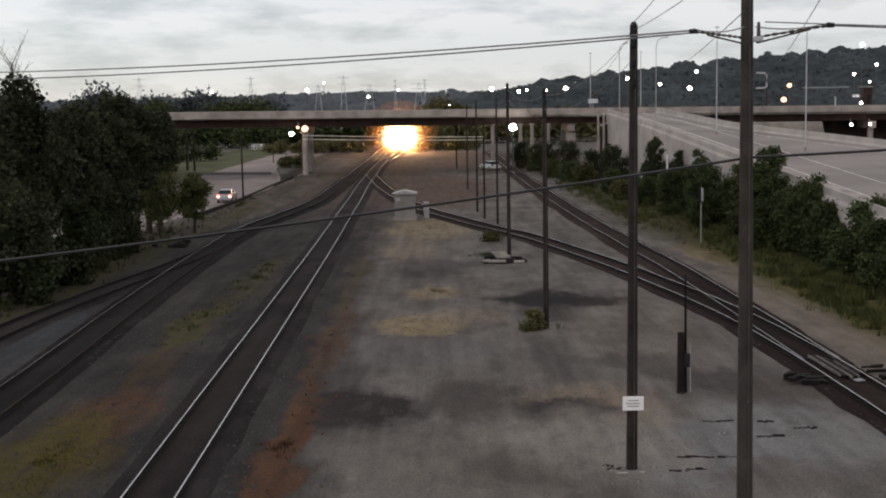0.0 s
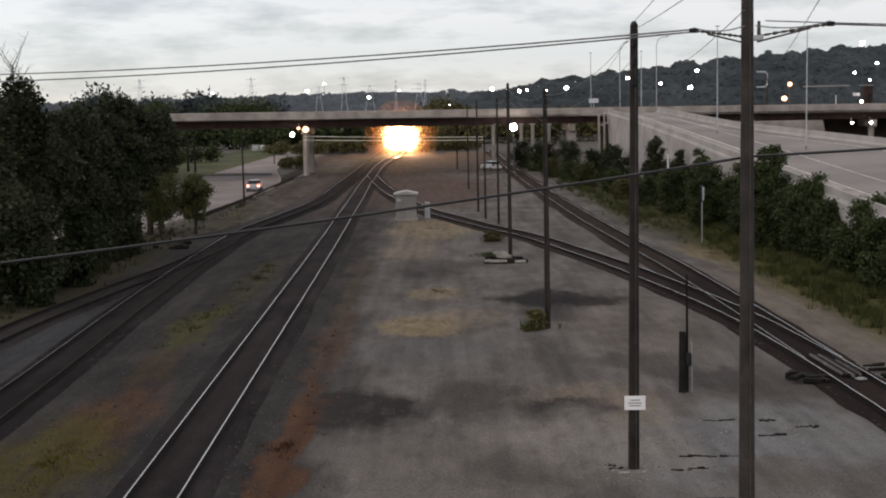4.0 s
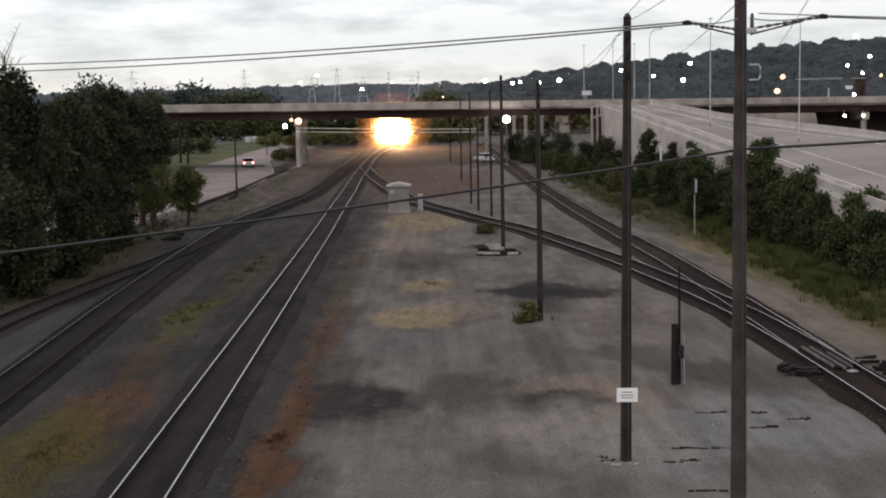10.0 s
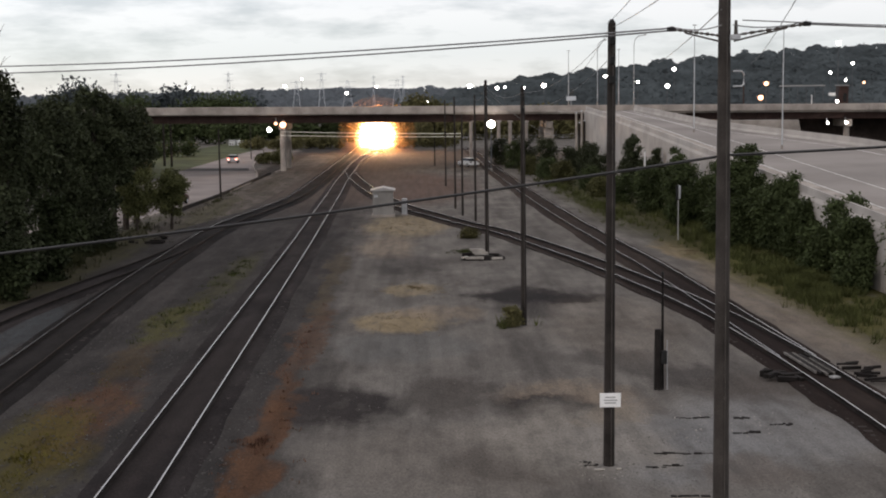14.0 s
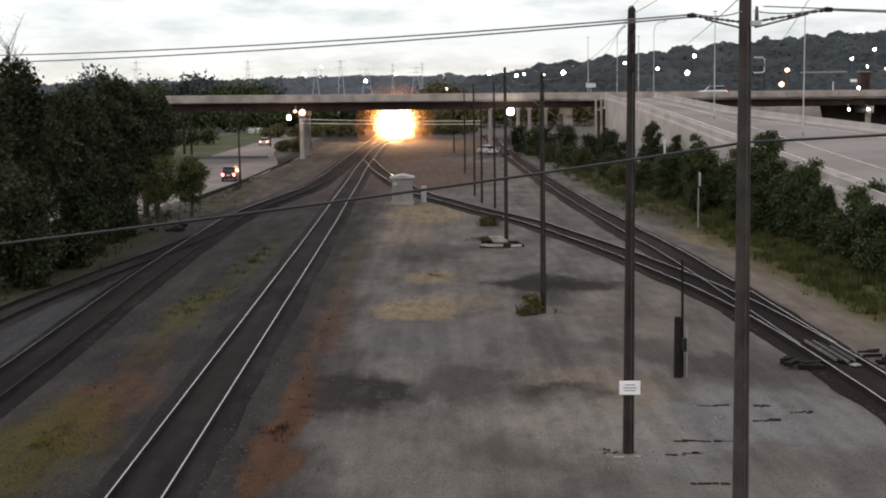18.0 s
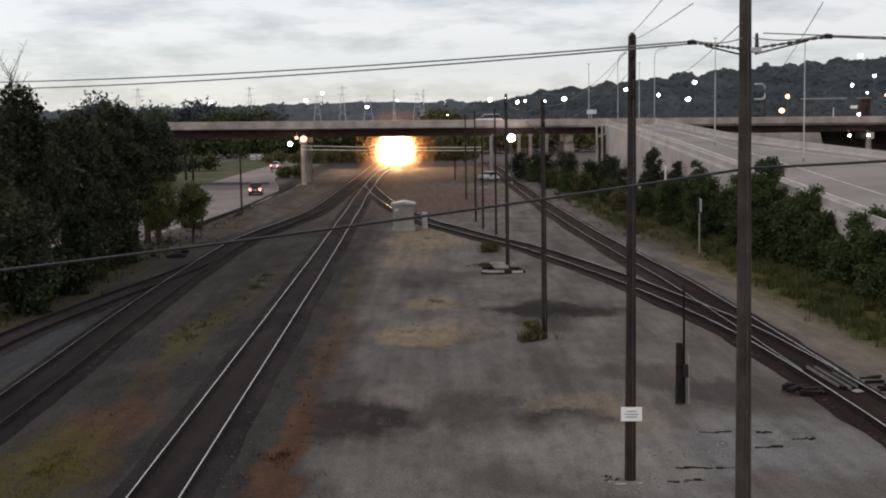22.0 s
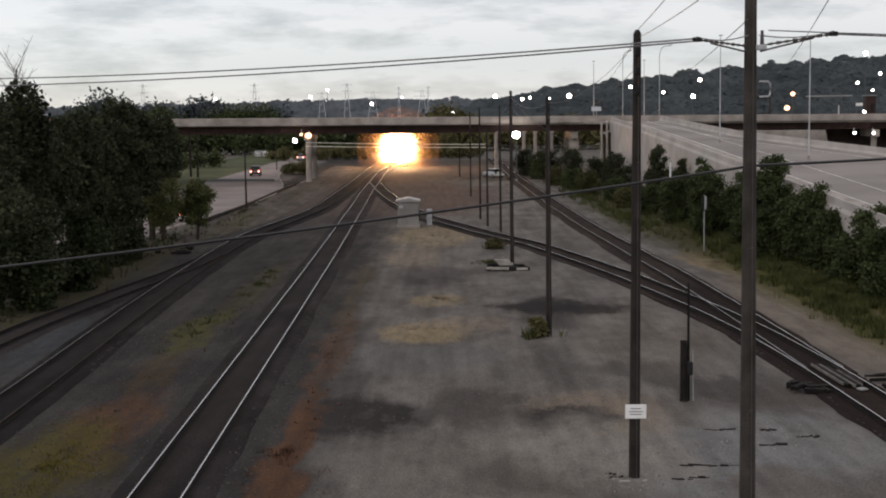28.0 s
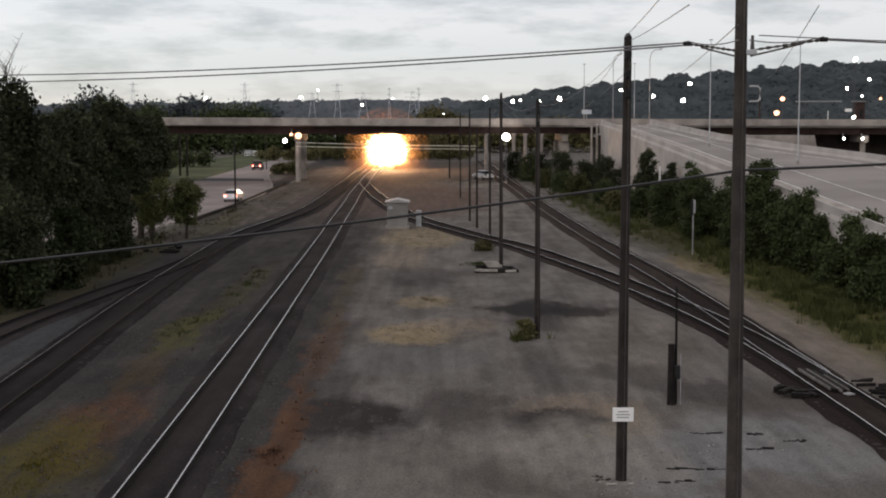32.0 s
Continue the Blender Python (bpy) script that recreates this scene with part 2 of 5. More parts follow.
M_rail2 = mat("dull_rail_steel", (0.30, 0.29, 0.29), 0.35, 0.2, 2.0, 30, 0.1, 0.9)
M_tie = mat("creosoted_wood", (0.03, 0.025, 0.022), 0.85, 0.3, 3.0, 25, 0.5, island=0.3)
M_pole = mat("weathered_pole_wood", (0.028, 0.0238, 0.0215), 0.85, 0.3, 1.5, 30, 0.5)
M_pole2 = mat("grey_pole_wood", (0.047, 0.041, 0.037), 0.85, 0.35, 1.2, 26, 0.6)
M_ins = mat("dark_insulator", (0.07, 0.062, 0.056), 0.5, 0.2, 2, 20, 0.1)
M_dim = mat("worn_road_paint", (0.56, 0.55, 0.52), 0.8, 0.25, 0.8, 10, 0.1)
M_wood2 = mat("dark_old_timber", (0.014, 0.012, 0.011), 0.85, 0.3, 2.0, 30, 0.5, island=0.25)
M_cable = mat("black_cable", (0.008, 0.008, 0.0085), 0.28, 0.2, 3, 30, 0.03, spec=0.4)
M_wire = mat("bare_wire", (0.16, 0.16, 0.165), 0.5, 0.2, 3, 30, 0.0, 0.3)
# wire colour brightened where the train's headlight falls on it
M_lit = mat("lit_span_wire", (0.85, 0.82, 0.72), 0.45, 0.1, 3, 30, 0.0, 1.0)
M_conc = mat("concrete", (0.302, 0.269, 0.241), 0.85, 0.22, 0.5, 9, 0.25, island=0.1)
M_conc2 = mat("stained_concrete", (0.258, 0.23, 0.205), 0.88, 0.25, 0.5, 9, 0.25, island=0.08)
M_wallc = mat("pale_wall_concrete", (0.37, 0.345, 0.32), 0.85, 0.12, 0.4, 8, 0.2, island=0.05)
M_girder = mat("brown_girder_paint", (0.045, 0.026, 0.022), 0.6, 0.25, 0.6, 12, 0.1)
M_road = mat("worn_road_concrete", (0.235, 0.214, 0.198), 0.85, 0.14, 0.12, 8, 0.15)
M_asph = mat("old_asphalt", (0.205, 0.179, 0.168), 0.88, 0.14, 0.15, 8, 0.15)
# street colour darkened to stand in for the shade under the bridge
M_bshade = mat("bridge_shade", (0.028, 0.024, 0.022), 0.85, 0.2, 0.6, 8, 0.15)
M_sign = mat("white_sign_paint", (0.85, 0.85, 0.84), 0.5, 0.05, 2, 20, 0.0)
M_roof = mat("pale_sheet_roof", (0.33, 0.325, 0.315), 0.5, 0.15, 1, 15, 0.1)
# lightened olive; on thickets behind the bridge it stands in for headlight glare
M_leaf4 = mat("pale_olive_leaf", (0.095, 0.088, 0.04), 0.7, 0.3, 0.3, 4, 0.0, island=0.4, spec=0.05)
M_bstone = mat("dark_ballast_stone", (0.062, 0.058, 0.056), 0.9, 0.25, 2, 20, 0.3, island=0.4)
M_hut = mat("pale_hut_paint", (0.23, 0.222, 0.21), 0.6, 0.15, 0.8, 15, 0.1)
# pale blue-grey, so that the distant pylons look faint
M_steel_far = mat("pale_far_steel", (0.5, 0.53, 0.56), 0.6, 0.1, 0.1, 1, 0.0)
M_bank = patched("grassy_bank", (0.06, 0.053, 0.045), (0.10, 0.087, 0.075), ((-21, 130, 1.5, 20, (0.06, 0.056, 0.032), 0.6), (-20, 170, 1.5, 20, (0.06, 0.05, 0.04), 0.7)), scale=0.4)
M_fbank = mat("far_bank_grass", (0.058, 0.066, 0.03), 0.95, 0.3, 0.15, 3, 0.3)
M_galv = mat("galvanised_steel", (0.42, 0.43, 0.44), 0.5, 0.12, 2, 30, 0.1, 0.5)
M_white = mat("white_painted_steel", (0.62, 0.62, 0.61), 0.55, 0.08, 1.0, 20, 0.1)
M_grey = mat("grey_painted_steel", (0.27, 0.27, 0.265), 0.55, 0.1, 1.0, 20, 0.1)
M_black = mat("black_rubber", (0.02, 0.02, 0.02), 0.8, 0.2, 4, 30, 0.2)
M_glass = mat("dark_car_glass", (0.015, 0.018, 0.02), 0.08, 0.1, 2, 20, 0.0)
M_pale = mat("pale_old_timber", (0.32, 0.30, 0.27), 0.85, 0.25, 1.5, 20, 0.3)
M_pbark = mat("pale_bark", (0.26, 0.25, 0.235), 0.85, 0.2, 2, 20, 0.2)
M_bark = mat("bark", (0.045, 0.037, 0.031), 0.9, 0.3, 3.0, 20, 0.6)
M_bush = mat("bush_leaf", (0.030, 0.038, 0.018), 0.6, 0.3, 0.4, 5, 0.0, island=0.35, spec=0.05)
M_leaf = mat("dark_leaf", (0.038, 0.045, 0.024), 0.6, 0.3, 0.4, 5, 0.0, island=0.45, spec=0.05)
M_leaf2 = mat("green_leaf", (0.047, 0.061, 0.026), 0.6, 0.3, 0.4, 5, 0.0, island=0.18, spec=0.05)
M_leaf3 = mat("olive_leaf", (0.072, 0.072, 0.0312), 0.6, 0.3, 0.4, 5, 0.0, island=0.4, spec=0.05)
M_shrub = mat("olive_shrub_leaf", (0.078, 0.083, 0.034), 0.6, 0.3, 0.4, 5, 0.0, island=0.35, spec=0.05)
# blue-grey tint: distance haze is put into these two wood colours
M_far = mat("hazed_wood_leaf", (0.064, 0.076, 0.081), 0.8, 0.2, 0.03, 1, 0.0, island=0.07, spec=0.05)
M_far2 = mat("hazed_ridge_wood", (0.10, 0.113, 0.125), 0.8, 0.15, 0.01, 0.4, 0.0, island=0.08, spec=0.05)
M_wred = mat("reddish_weed", (0.088, 0.048, 0.033), 0.8, 0.3, 0.6, 8, 0.0, island=0.4, spec=0.05)
M_woch = mat("yellow_weed", (0.108, 0.096, 0.025), 0.8, 0.3, 0.6, 8, 0.0, island=0.4, spec=0.05)
M_wgrn = mat("green_weed", (0.0381, 0.0448, 0.0168), 0.8, 0.3, 0.6, 8, 0.0, island=0.4, spec=0.05)
M_wolv = mat("olive_grass", (0.054, 0.06, 0.022), 0.8, 0.3, 0.6, 8, 0.0, island=0.4, spec=0.05)
M_dgrass = mat("dark_grass", (0.027, 0.028, 0.013), 0.8, 0.3, 0.6, 8, 0.0, island=0.4, spec=0.05)
M_straw = mat("dry_grass", (0.168, 0.134, 0.084), 0.85, 0.3, 0.6, 8, 0.0, island=0.35, spec=0.05)
M_stone = mat("crushed_stone", (0.13, 0.122, 0.112), 0.9, 0.25, 2, 20, 0.3, island=0.4)
M_lpost = mat("dark_lamp_post_paint", (0.075, 0.08, 0.085), 0.6, 0.15, 1.0, 15, 0.1)
M_lampw = glow("white_lamp", (1.0, 0.96, 0.9), 30)
M_lampo = glow("sodium_lamp", (1.0, 0.55, 0.32), 3.4)
M_tail = glow("tail_light", (1.0, 0.16, 0.10), 3.5)
M_rear = glow("rear_lamp", (1.0, 0.6, 0.5), 3)
M_headc = glow("car_lamp", (1.0, 0.9, 0.8), 10)
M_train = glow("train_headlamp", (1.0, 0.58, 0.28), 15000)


# ---------------------------------------------------------------- mesh helpers
def mesh_ob(name, bm, material, parent=None):
    me = bpy.data.meshes.new(name)
    bm.to_mesh(me)
    bm.free()
    me.materials.append(material)
    ob = new(name, me)
    if parent:
        ob.parent = parent
    return ob


def part(name, bm, material, parent, label=""):
    ob = mesh_ob(name, bm, material, parent)
    return tagged(ob, label) if label else ob


def data_ob(name, verts, faces, material, parent=None):
    me = bpy.data.meshes.new(name)
    me.from_pydata(verts, [], faces)
    me.update()
    me.materials.append(material)
    ob = new(name, me)
    if parent:
        ob.parent = parent
    return ob


def thing(name, label, category, group="", at=None, kind=""):
    ob = new(name)
    ob.empty_display_size = 0.3
    if at is not None:
        ob.matrix_basis = at
    return tagged(ob, label, category, group, kind)


def box(bm, x, y, z, sx, sy, sz, bevel=0.0, rz=0.0):
    """A box by its centre and sizes."""
    m = Matrix.Translation((x, y, z)) @ Matrix.Rotation(rz, 4, "Z") @ Matrix.Diagonal((sx, sy, sz, 1))
    g = bmesh.ops.create_cube(bm, size=1, matrix=m)
    if bevel:
        es = list({e for v in g["verts"] for e in v.link_edges})
        bmesh.ops.bevel(bm, geom=es, offset=bevel, segments=2, affect="EDGES", profile=0.5)
    return bm


def rod(bm, a, b, r1, r2=None, seg=10, caps=True):
    """A tapered round bar from a to b."""
    a, b = Vector(a), Vector(b)
    r2 = r1 if r2 is None else r2
    d = b - a
    m = Matrix.Translation((a + b) / 2) @ d.to_track_quat("Z", "Y").to_matrix().to_4x4()
    bmesh.ops.create_cone(bm, cap_ends=caps, segments=seg, radius1=r1, radius2=r2, depth=d.length, matrix=m)
    return bm


def ball(bm, p, r, seg=10, sz=1.0):
    bmesh.ops.create_uvsphere(bm, u_segments=seg, v_segments=max(4, seg // 2), radius=r, matrix=Matrix.Translation(p) @ Matrix.Diagonal((1, 1, sz, 1)))
    return bm


def tube(pts, r, seg=6):
    """A bmesh tube along points."""
    bm = bmesh.new()
    rings = []
    for i, p in enumerate(pts):
        p = Vector(p)
        d = (Vector(pts[min(i + 1, len(pts) - 1)]) - Vector(pts[max(i - 1, 0)])).normalized()
        s = d.cross(Vector((0, 0, 1)))
        s = s.normalized() if s.length > 1e-4 else Vector((1, 0, 0))
        u = s.cross(d)
        rings.append([bm.verts.new(p + r * (math.cos(k) * s + math.sin(k) * u)) for k in (2 * math.pi * j / seg for j in range(seg))])
    for a, b in zip(rings, rings[1:]):
        for j in range(seg):
            bm.faces.new((a[j], a[(j + 1) % seg], b[(j + 1) % seg], b[j]))
    bm.faces.new(rings[0][::-1])
    bm.faces.new(rings[-1])
    return bm


def hang(a, b, sag, n=24):
    """Points of a wire that hangs from a to b."""
    a, b = Vector(a), Vector(b)
    return [a.lerp(b, i / n) - Vector((0, 0, 4 * sag * (i / n) * (1 - i / n))) for i in range(n + 1)]


def smooth(ctrl, step=2.0):
    """Catmull-Rom points in plan through ctrl, about every step metres."""
    c = [Vector(p) for p in ctrl]
    c = [2 * c[0] - c[1]] + c + [2 * c[-1] - c[-2]]
    out = []
    for i in range(1, len(c) - 2):
        n = max(2, int((c[i + 1] - c[i]).length / step))
        for k in range(n):
            t = k / n
            p0, p1, p2, p3 = c[i - 1:i + 3]
            out.append(0.5 * ((2 * p1) + (p2 - p0) * t + (2 * p0 - 5 * p1 + 4 * p2 - p3) * t * t + (3 * p1 - p0 - 3 * p2 + p3) * t ** 3))
    return out + [c[-2]]


def sweep(pts, profile, closed=True):
    """A bmesh: profile of (side, up) carried along plan points (x, y, z)."""
    bm = bmesh.new()
    rings = []
    for i, p in enumerate(pts):
        d = Vector(pts[min(i + 1, len(pts) - 1)]) - Vector(pts[max(i - 1, 0)])
        d.z = 0
        d.normalize()
        s = Vector((d.y, -d.x, 0))
        rings.append([bm.verts.new(Vector(p) + a * s + Vector((0, 0, b))) for a, b in profile])
    n = len(profile)
    for a, b in zip(rings, rings[1:]):
        for j in range(n if closed else n - 1):
            k = (j + 1) % n
            bm.faces.new((a[j], b[j], b[k], a[k]))
    if closed:
        bm.faces.new(rings[0])
        bm.faces.new(rings[-1][::-1])
    bmesh.ops.recalc_face_normals(bm, faces=bm.faces)
    return bm


def leaves(name, blobs, count, size, material, parent=None, seed=0, fill=0.55):
    """Many small four-sided leaves in a crown made of clumps (x, y, z, rx, rz)."""
    rg = np.random.RandomState(seed)
    w = np.array([b[3] ** 2 * b[4] for b in blobs])
    pick = rg.choice(len(blobs), count, p=w / w.sum())
    bl = np.array(blobs)[pick]
    d = rg.normal(size=(count, 3))
    d /= np.linalg.norm(d, axis=1)[:, None]
    rad = np.minimum((fill + (1 - fill) * rg.rand(count)) * (1 + 0.2 * rg.normal(size=count)), 1.22)
    c = bl[:, :3] + d * rad[:, None] * bl[:, [3, 3, 4]]
    c[:, 2] = np.maximum(c[:, 2], 0.05)
    u = rg.normal(size=(count, 3))
    u /= np.linalg.norm(u, axis=1)[:, None]
    v = np.cross(u, rg.normal(size=(count, 3)))
    v /= np.linalg.norm(v, axis=1)[:, None]
    s = size * (0.6 + 0.8 * rg.rand(count))[:, None]
    q = np.stack([c - u * s, c - v * s * 0.55, c + u * s, c + v * s * 0.55], 1).reshape(-1, 3)
    f = np.arange(count * 4).reshape(-1, 4)
    me = bpy.data.meshes.new(name)
    me.from_pydata(q.tolist(), [], f.tolist())
    me.update()
    me.materials.append(material)
    ob = new(name, me)
    if parent:
        ob.parent = parent
    return ob


def tree(x, y, h, r, seed, material, label, name="tree", count=5200, size=0.2, trunk=0.3, low=0.12, category="tree", group="trees beside the tracks"):
    """A tapered trunk, limbs, and a crown of clumps."""
    rg = random.Random(seed)
    t = thing(name, label, category, group, pose(x, y, 0))
    bm = bmesh.new()
    top = Vector((rg.uniform(-0.4, 0.4), rg.uniform(-0.4, 0.4), h * 0.72))
    mid = Vector((rg.uniform(-0.2, 0.2), rg.uniform(-0.2, 0.2), h * 0.35))
    rod(bm, (0, 0, -0.1), mid, trunk, trunk * 0.7, 8)
    rod(bm, mid, top, trunk * 0.7, trunk * 0.25, 8)
    part("trunk", bm, M_bark, t)
    blobs = []
    tall = h > 8
    n = (rg.randint(20, 26) if tall else rg.randint(11, 15)) + int(max(0, h / r - 2.5) * 4)
    for i in range(n):
        a = i * 2.4 + rg.uniform(-0.6, 0.6)
        k = (i + 0.5) / n
        zz = h * (low + (0.93 - low) * k) + rg.uniform(-0.03, 0.03) * h
        shape = math.sin(math.pi * min(1, max(0.12, 0.16 + 0.74 * k))) ** 0.7
        d = r * (0.72 if tall else 0.6) * shape * rg.uniform(0.4, 1.15)
        br = r * (rg.uniform(0.27, 0.46) if tall else rg.uniform(0.36, 0.6)) * (0.65 + 0.35 * shape)
        p = (d * math.cos(a), d * math.sin(a), min(zz, h - br * 0.8))
        blobs.append((*p, br, br * rg.uniform(0.65, 0.95)))
        if i % 3 == 0:
            lb = bmesh.new()
            rod(lb, mid.lerp(top, min(1, k)), p, trunk * 0.3, trunk * 0.08, 6)
            part("limb", lb, M_bark, t)
    leaves("crown", blobs, count, size, material, t, seed, 0.5 if tall else 0.3)
    return t


def tufts(name, spots, per, height, material, label, seed):
    """Blades of weeds in clumps round the spots (x, y, rx, ry); what nobody could count."""
    rg = np.random.RandomState(seed)
    vs, fs = [], []
    for x, y, rx, ry, n in spots:
        for _ in range(int(n)):
            a, q = rg.rand() * 6.283, abs(rg.normal()) * 0.62
            cx, cy = x + rx * q * math.cos(a), y + ry * q * math.sin(a)
            if noise.noise((cx * 0.7, cy * 0.45, seed)) < -0.12:
                continue
            for _ in range(per):
                b, ln = rg.rand() * 6.283, height * (0.4 + 0.8 * rg.rand())
                px, py = cx + rg.normal() * 0.12, cy + rg.normal() * 0.12
                lx, ly = math.cos(b) * ln * 0.55, math.sin(b) * ln * 0.55
                w = 0.012 + 0.02 * rg.rand()
                k = len(vs)
                vs += [(px - w * math.sin(b), py + w * math.cos(b), 0.0), (px + w * math.sin(b), py - w * math.cos(b), 0.0), (px + lx, py + ly, ln)]
                fs.append((k, k + 1, k + 2))
    ob = data_ob(name, vs, fs, material)
    return tagged(ob, label, "weeds", kind="stuff")


# ---------------------------------------------------------------- ground
def ground():
    bm = bmesh.new()
    xs = [-4500, -900, -300, -120, -60] + [-40 + 4 * i for i in range(21)] + [60, 120, 300, 900, 4500]
    ys = [-600, -60, 0, 20] + [28 + 4 * i for i in range(60)] + [290, 340, 420, 600, 1200, 4800]
    grid = [[bm.verts.new((x, y, 0.05 * noise.noise((x * 0.13, y * 0.13, 0)) if 26 < y < 270 and abs(x) < 41 else 0.0)) for x in xs] for y in ys]
    for a, b in zip(grid, grid[1:]):
        for i in range(len(xs) - 1):
            bm.faces.new((a[i], a[i + 1], b[i + 1], b[i]))
    for f in bm.faces:
        f.smooth = True
    tagged(mesh_ob("ground", bm, M_ground), "grey gravel rail yard with dry grass and dark stains", "ground", kind="structure")


ground()

T1 = smooth([(-8.06, 19.4, 0), (-8.30, 35.9, 0), (-9.08, 94.2, 0), (-9.65, 126, 0), (-10.05, 150, 0), (-10.55, 172, 0), (-10.8, 197, 0), (-11.1, 222, 0), (-10.9, 243, 0), (-10.0, 262, 0), (-9.45, 278, 0), (-9.3, 301, 0), (-9.2, 408, 0)], 4)
T2 = smooth([(-16.3, 20, 0), (-16.6, 47, 0), (-17.3, 70, 0), (-17.6, 88, 0), (-17.65, 106, 0), (-17.2, 116, 0), (-15.6, 130, 0), (-14.35, 143, 0), (-13.95, 160, 0), (-13.8, 205, 0), (-13.85, 290, 0), (-13.9, 410, 0)], 4)
T3 = smooth([(-10.75, 197, 0), (-8.8, 178, 0), (-7.4, 166, 0), (-5.3, 151, 0), (-2.0, 132.5, 0), (1.3, 120.7, 0), (3.7, 112.6, 0), (6.75, 104, 0), (8.7, 96.3, 0), (11.4, 84, 0), (12.3, 79, 0), (13.65, 71, 0), (14.35, 66, 0), (14.85, 61.5, 0), (15.1, 58, 0), (15.4, 52.5, 0), (15.58, 46, 0), (15.66, 41, 0), (15.75, 20, 0)], 3)
T4 = smooth([(10.9, 292, 0), (11.35, 210, 0), (11.75, 184, 0), (12.2, 156, 0), (12.95, 126, 0), (13.5, 110, 0), (13.95, 101, 0), (14.35, 92, 0), (14.8, 84, 0), (15.15, 72, 0), (15.35, 62, 0), (15.5, 52, 0)], 3)
T5 = smooth([(-22.6, 46, 0), (-22.2, 56, 0), (-21.6, 66, 0), (-20.9, 72, 0), (-20.0, 79, 0), (-18.8, 87, 0), (-18.0, 95, 0), (-17.75, 101, 0)], 3)


def raised(path, dz):
    return [Vector((p[0], p[1], dz)) for p in path]


def bed(name, path, half, top, material, label, spread=0.0):
    """A ballast bank with ragged feet."""
    bm = bmesh.new()
    rows_ = []
    for i, p in enumerate(path):
        d = Vector(path[min(i + 1, len(path) - 1)]) - Vector(path[max(i - 1, 0)])
        d.normalize()
        s = Vector((d.y, -d.x, 0))
        w = [half + 0.35 + 0.35 * noise.noise((p[0], p[1] * 0.4, k)) for k in (0.0, 7.0)]
        prof = [(-w[0], -0.08), (-half, top - 0.03), (-half * 0.4, top), (half * 0.4, top), (half, top - 0.03), (w[1], -0.08)]
        rows_.append([bm.verts.new(Vector((p[0], p[1], 0)) + a * s * (1 + spread * min(max((80 - p[1]) / 16, 0), 1)) + Vector((0, 0, b + (0.025 * noise.noise((p[0] + a, p[1], 3)))))) for a, b in prof])
    for a, b in zip(rows_, rows_[1:]):
        for j in range(5):
            bm.faces.new((a[j], a[j + 1], b[j + 1], b[j]))
    bmesh.ops.recalc_face_normals(bm, faces=bm.faces)
    for f in bm.faces:
        f.smooth = True
        if f.normal.z < 0:
            f.normal_flip()
    return tagged(mesh_ob(name, bm, material), label, "ballast", kind="structure")


def wide(name, x0, x1, y0, y1, top, material, label):
    """The broad ballast shelf on which two tracks lie."""
    bm = bmesh.new()
    n = int((y1 - y0) / 3)
    grid = []
    for i in range(n + 1):
        y = y0 + (y1 - y0) * i / n
        row = []
        for j in range(13):
            k = j / 12
            e = 0.45 * noise.noise((j * 3.1, y * 0.22, 5)) if j in (0, 12) else 0
            z = -0.1 if j in (0, 12) else (0.0 if j in (1, 11) else top) + 0.03 * noise.noise((k * 20, y * 0.3, 9))
            row.append(bm.verts.new((x0 + (x1 - x0) * k + e, y, z)))
        grid.append(row)
    for a, b in zip(grid, grid[1:]):
        for j in range(12):
            f = bm.faces.new((a[j], a[j + 1], b[j + 1], b[j]))
            f.smooth = True
    return tagged(mesh_ob(name, bm, material), label, "ballast", kind="structure")


wide("ballast_shelf", -23.5, -5.0, 18, 330, 0.05, M_ground, "dark grey ballast shelf with reddish and yellow weeds")
for nm, path, mt in (("ballast_bed_1", T1, M_bedd), ("ballast_bed_2", T2, M_bed2), ("ballast_bed_3", T3, M_bedr), ("ballast_bed_4", T4, M_bedr), ("ballast_bed_5", T5, M_bedd)):
    bed(nm, path, 1.38 if nm[-1] in "12" else 1.05 if nm[-1] == "3" else 1.3, 0.14 if nm[-1] in "12" else 0.11, mt, "dark crushed stone bed under a railway track", 0.2 if nm[-1] == "3" else 0.0)

RAIL = [(-0.07, 0.0), (-0.07, 0.015), (-0.012, 0.03), (-0.012, 0.115), (-0.03, 0.125), (-0.03, 0.158), (-0.023, 0.165),
        (0.023, 0.165), (0.03, 0.158), (0.03, 0.125), (0.012, 0.115), (0.012, 0.03), (0.07, 0.015), (0.07, 0.0)]
tie_mesh = None


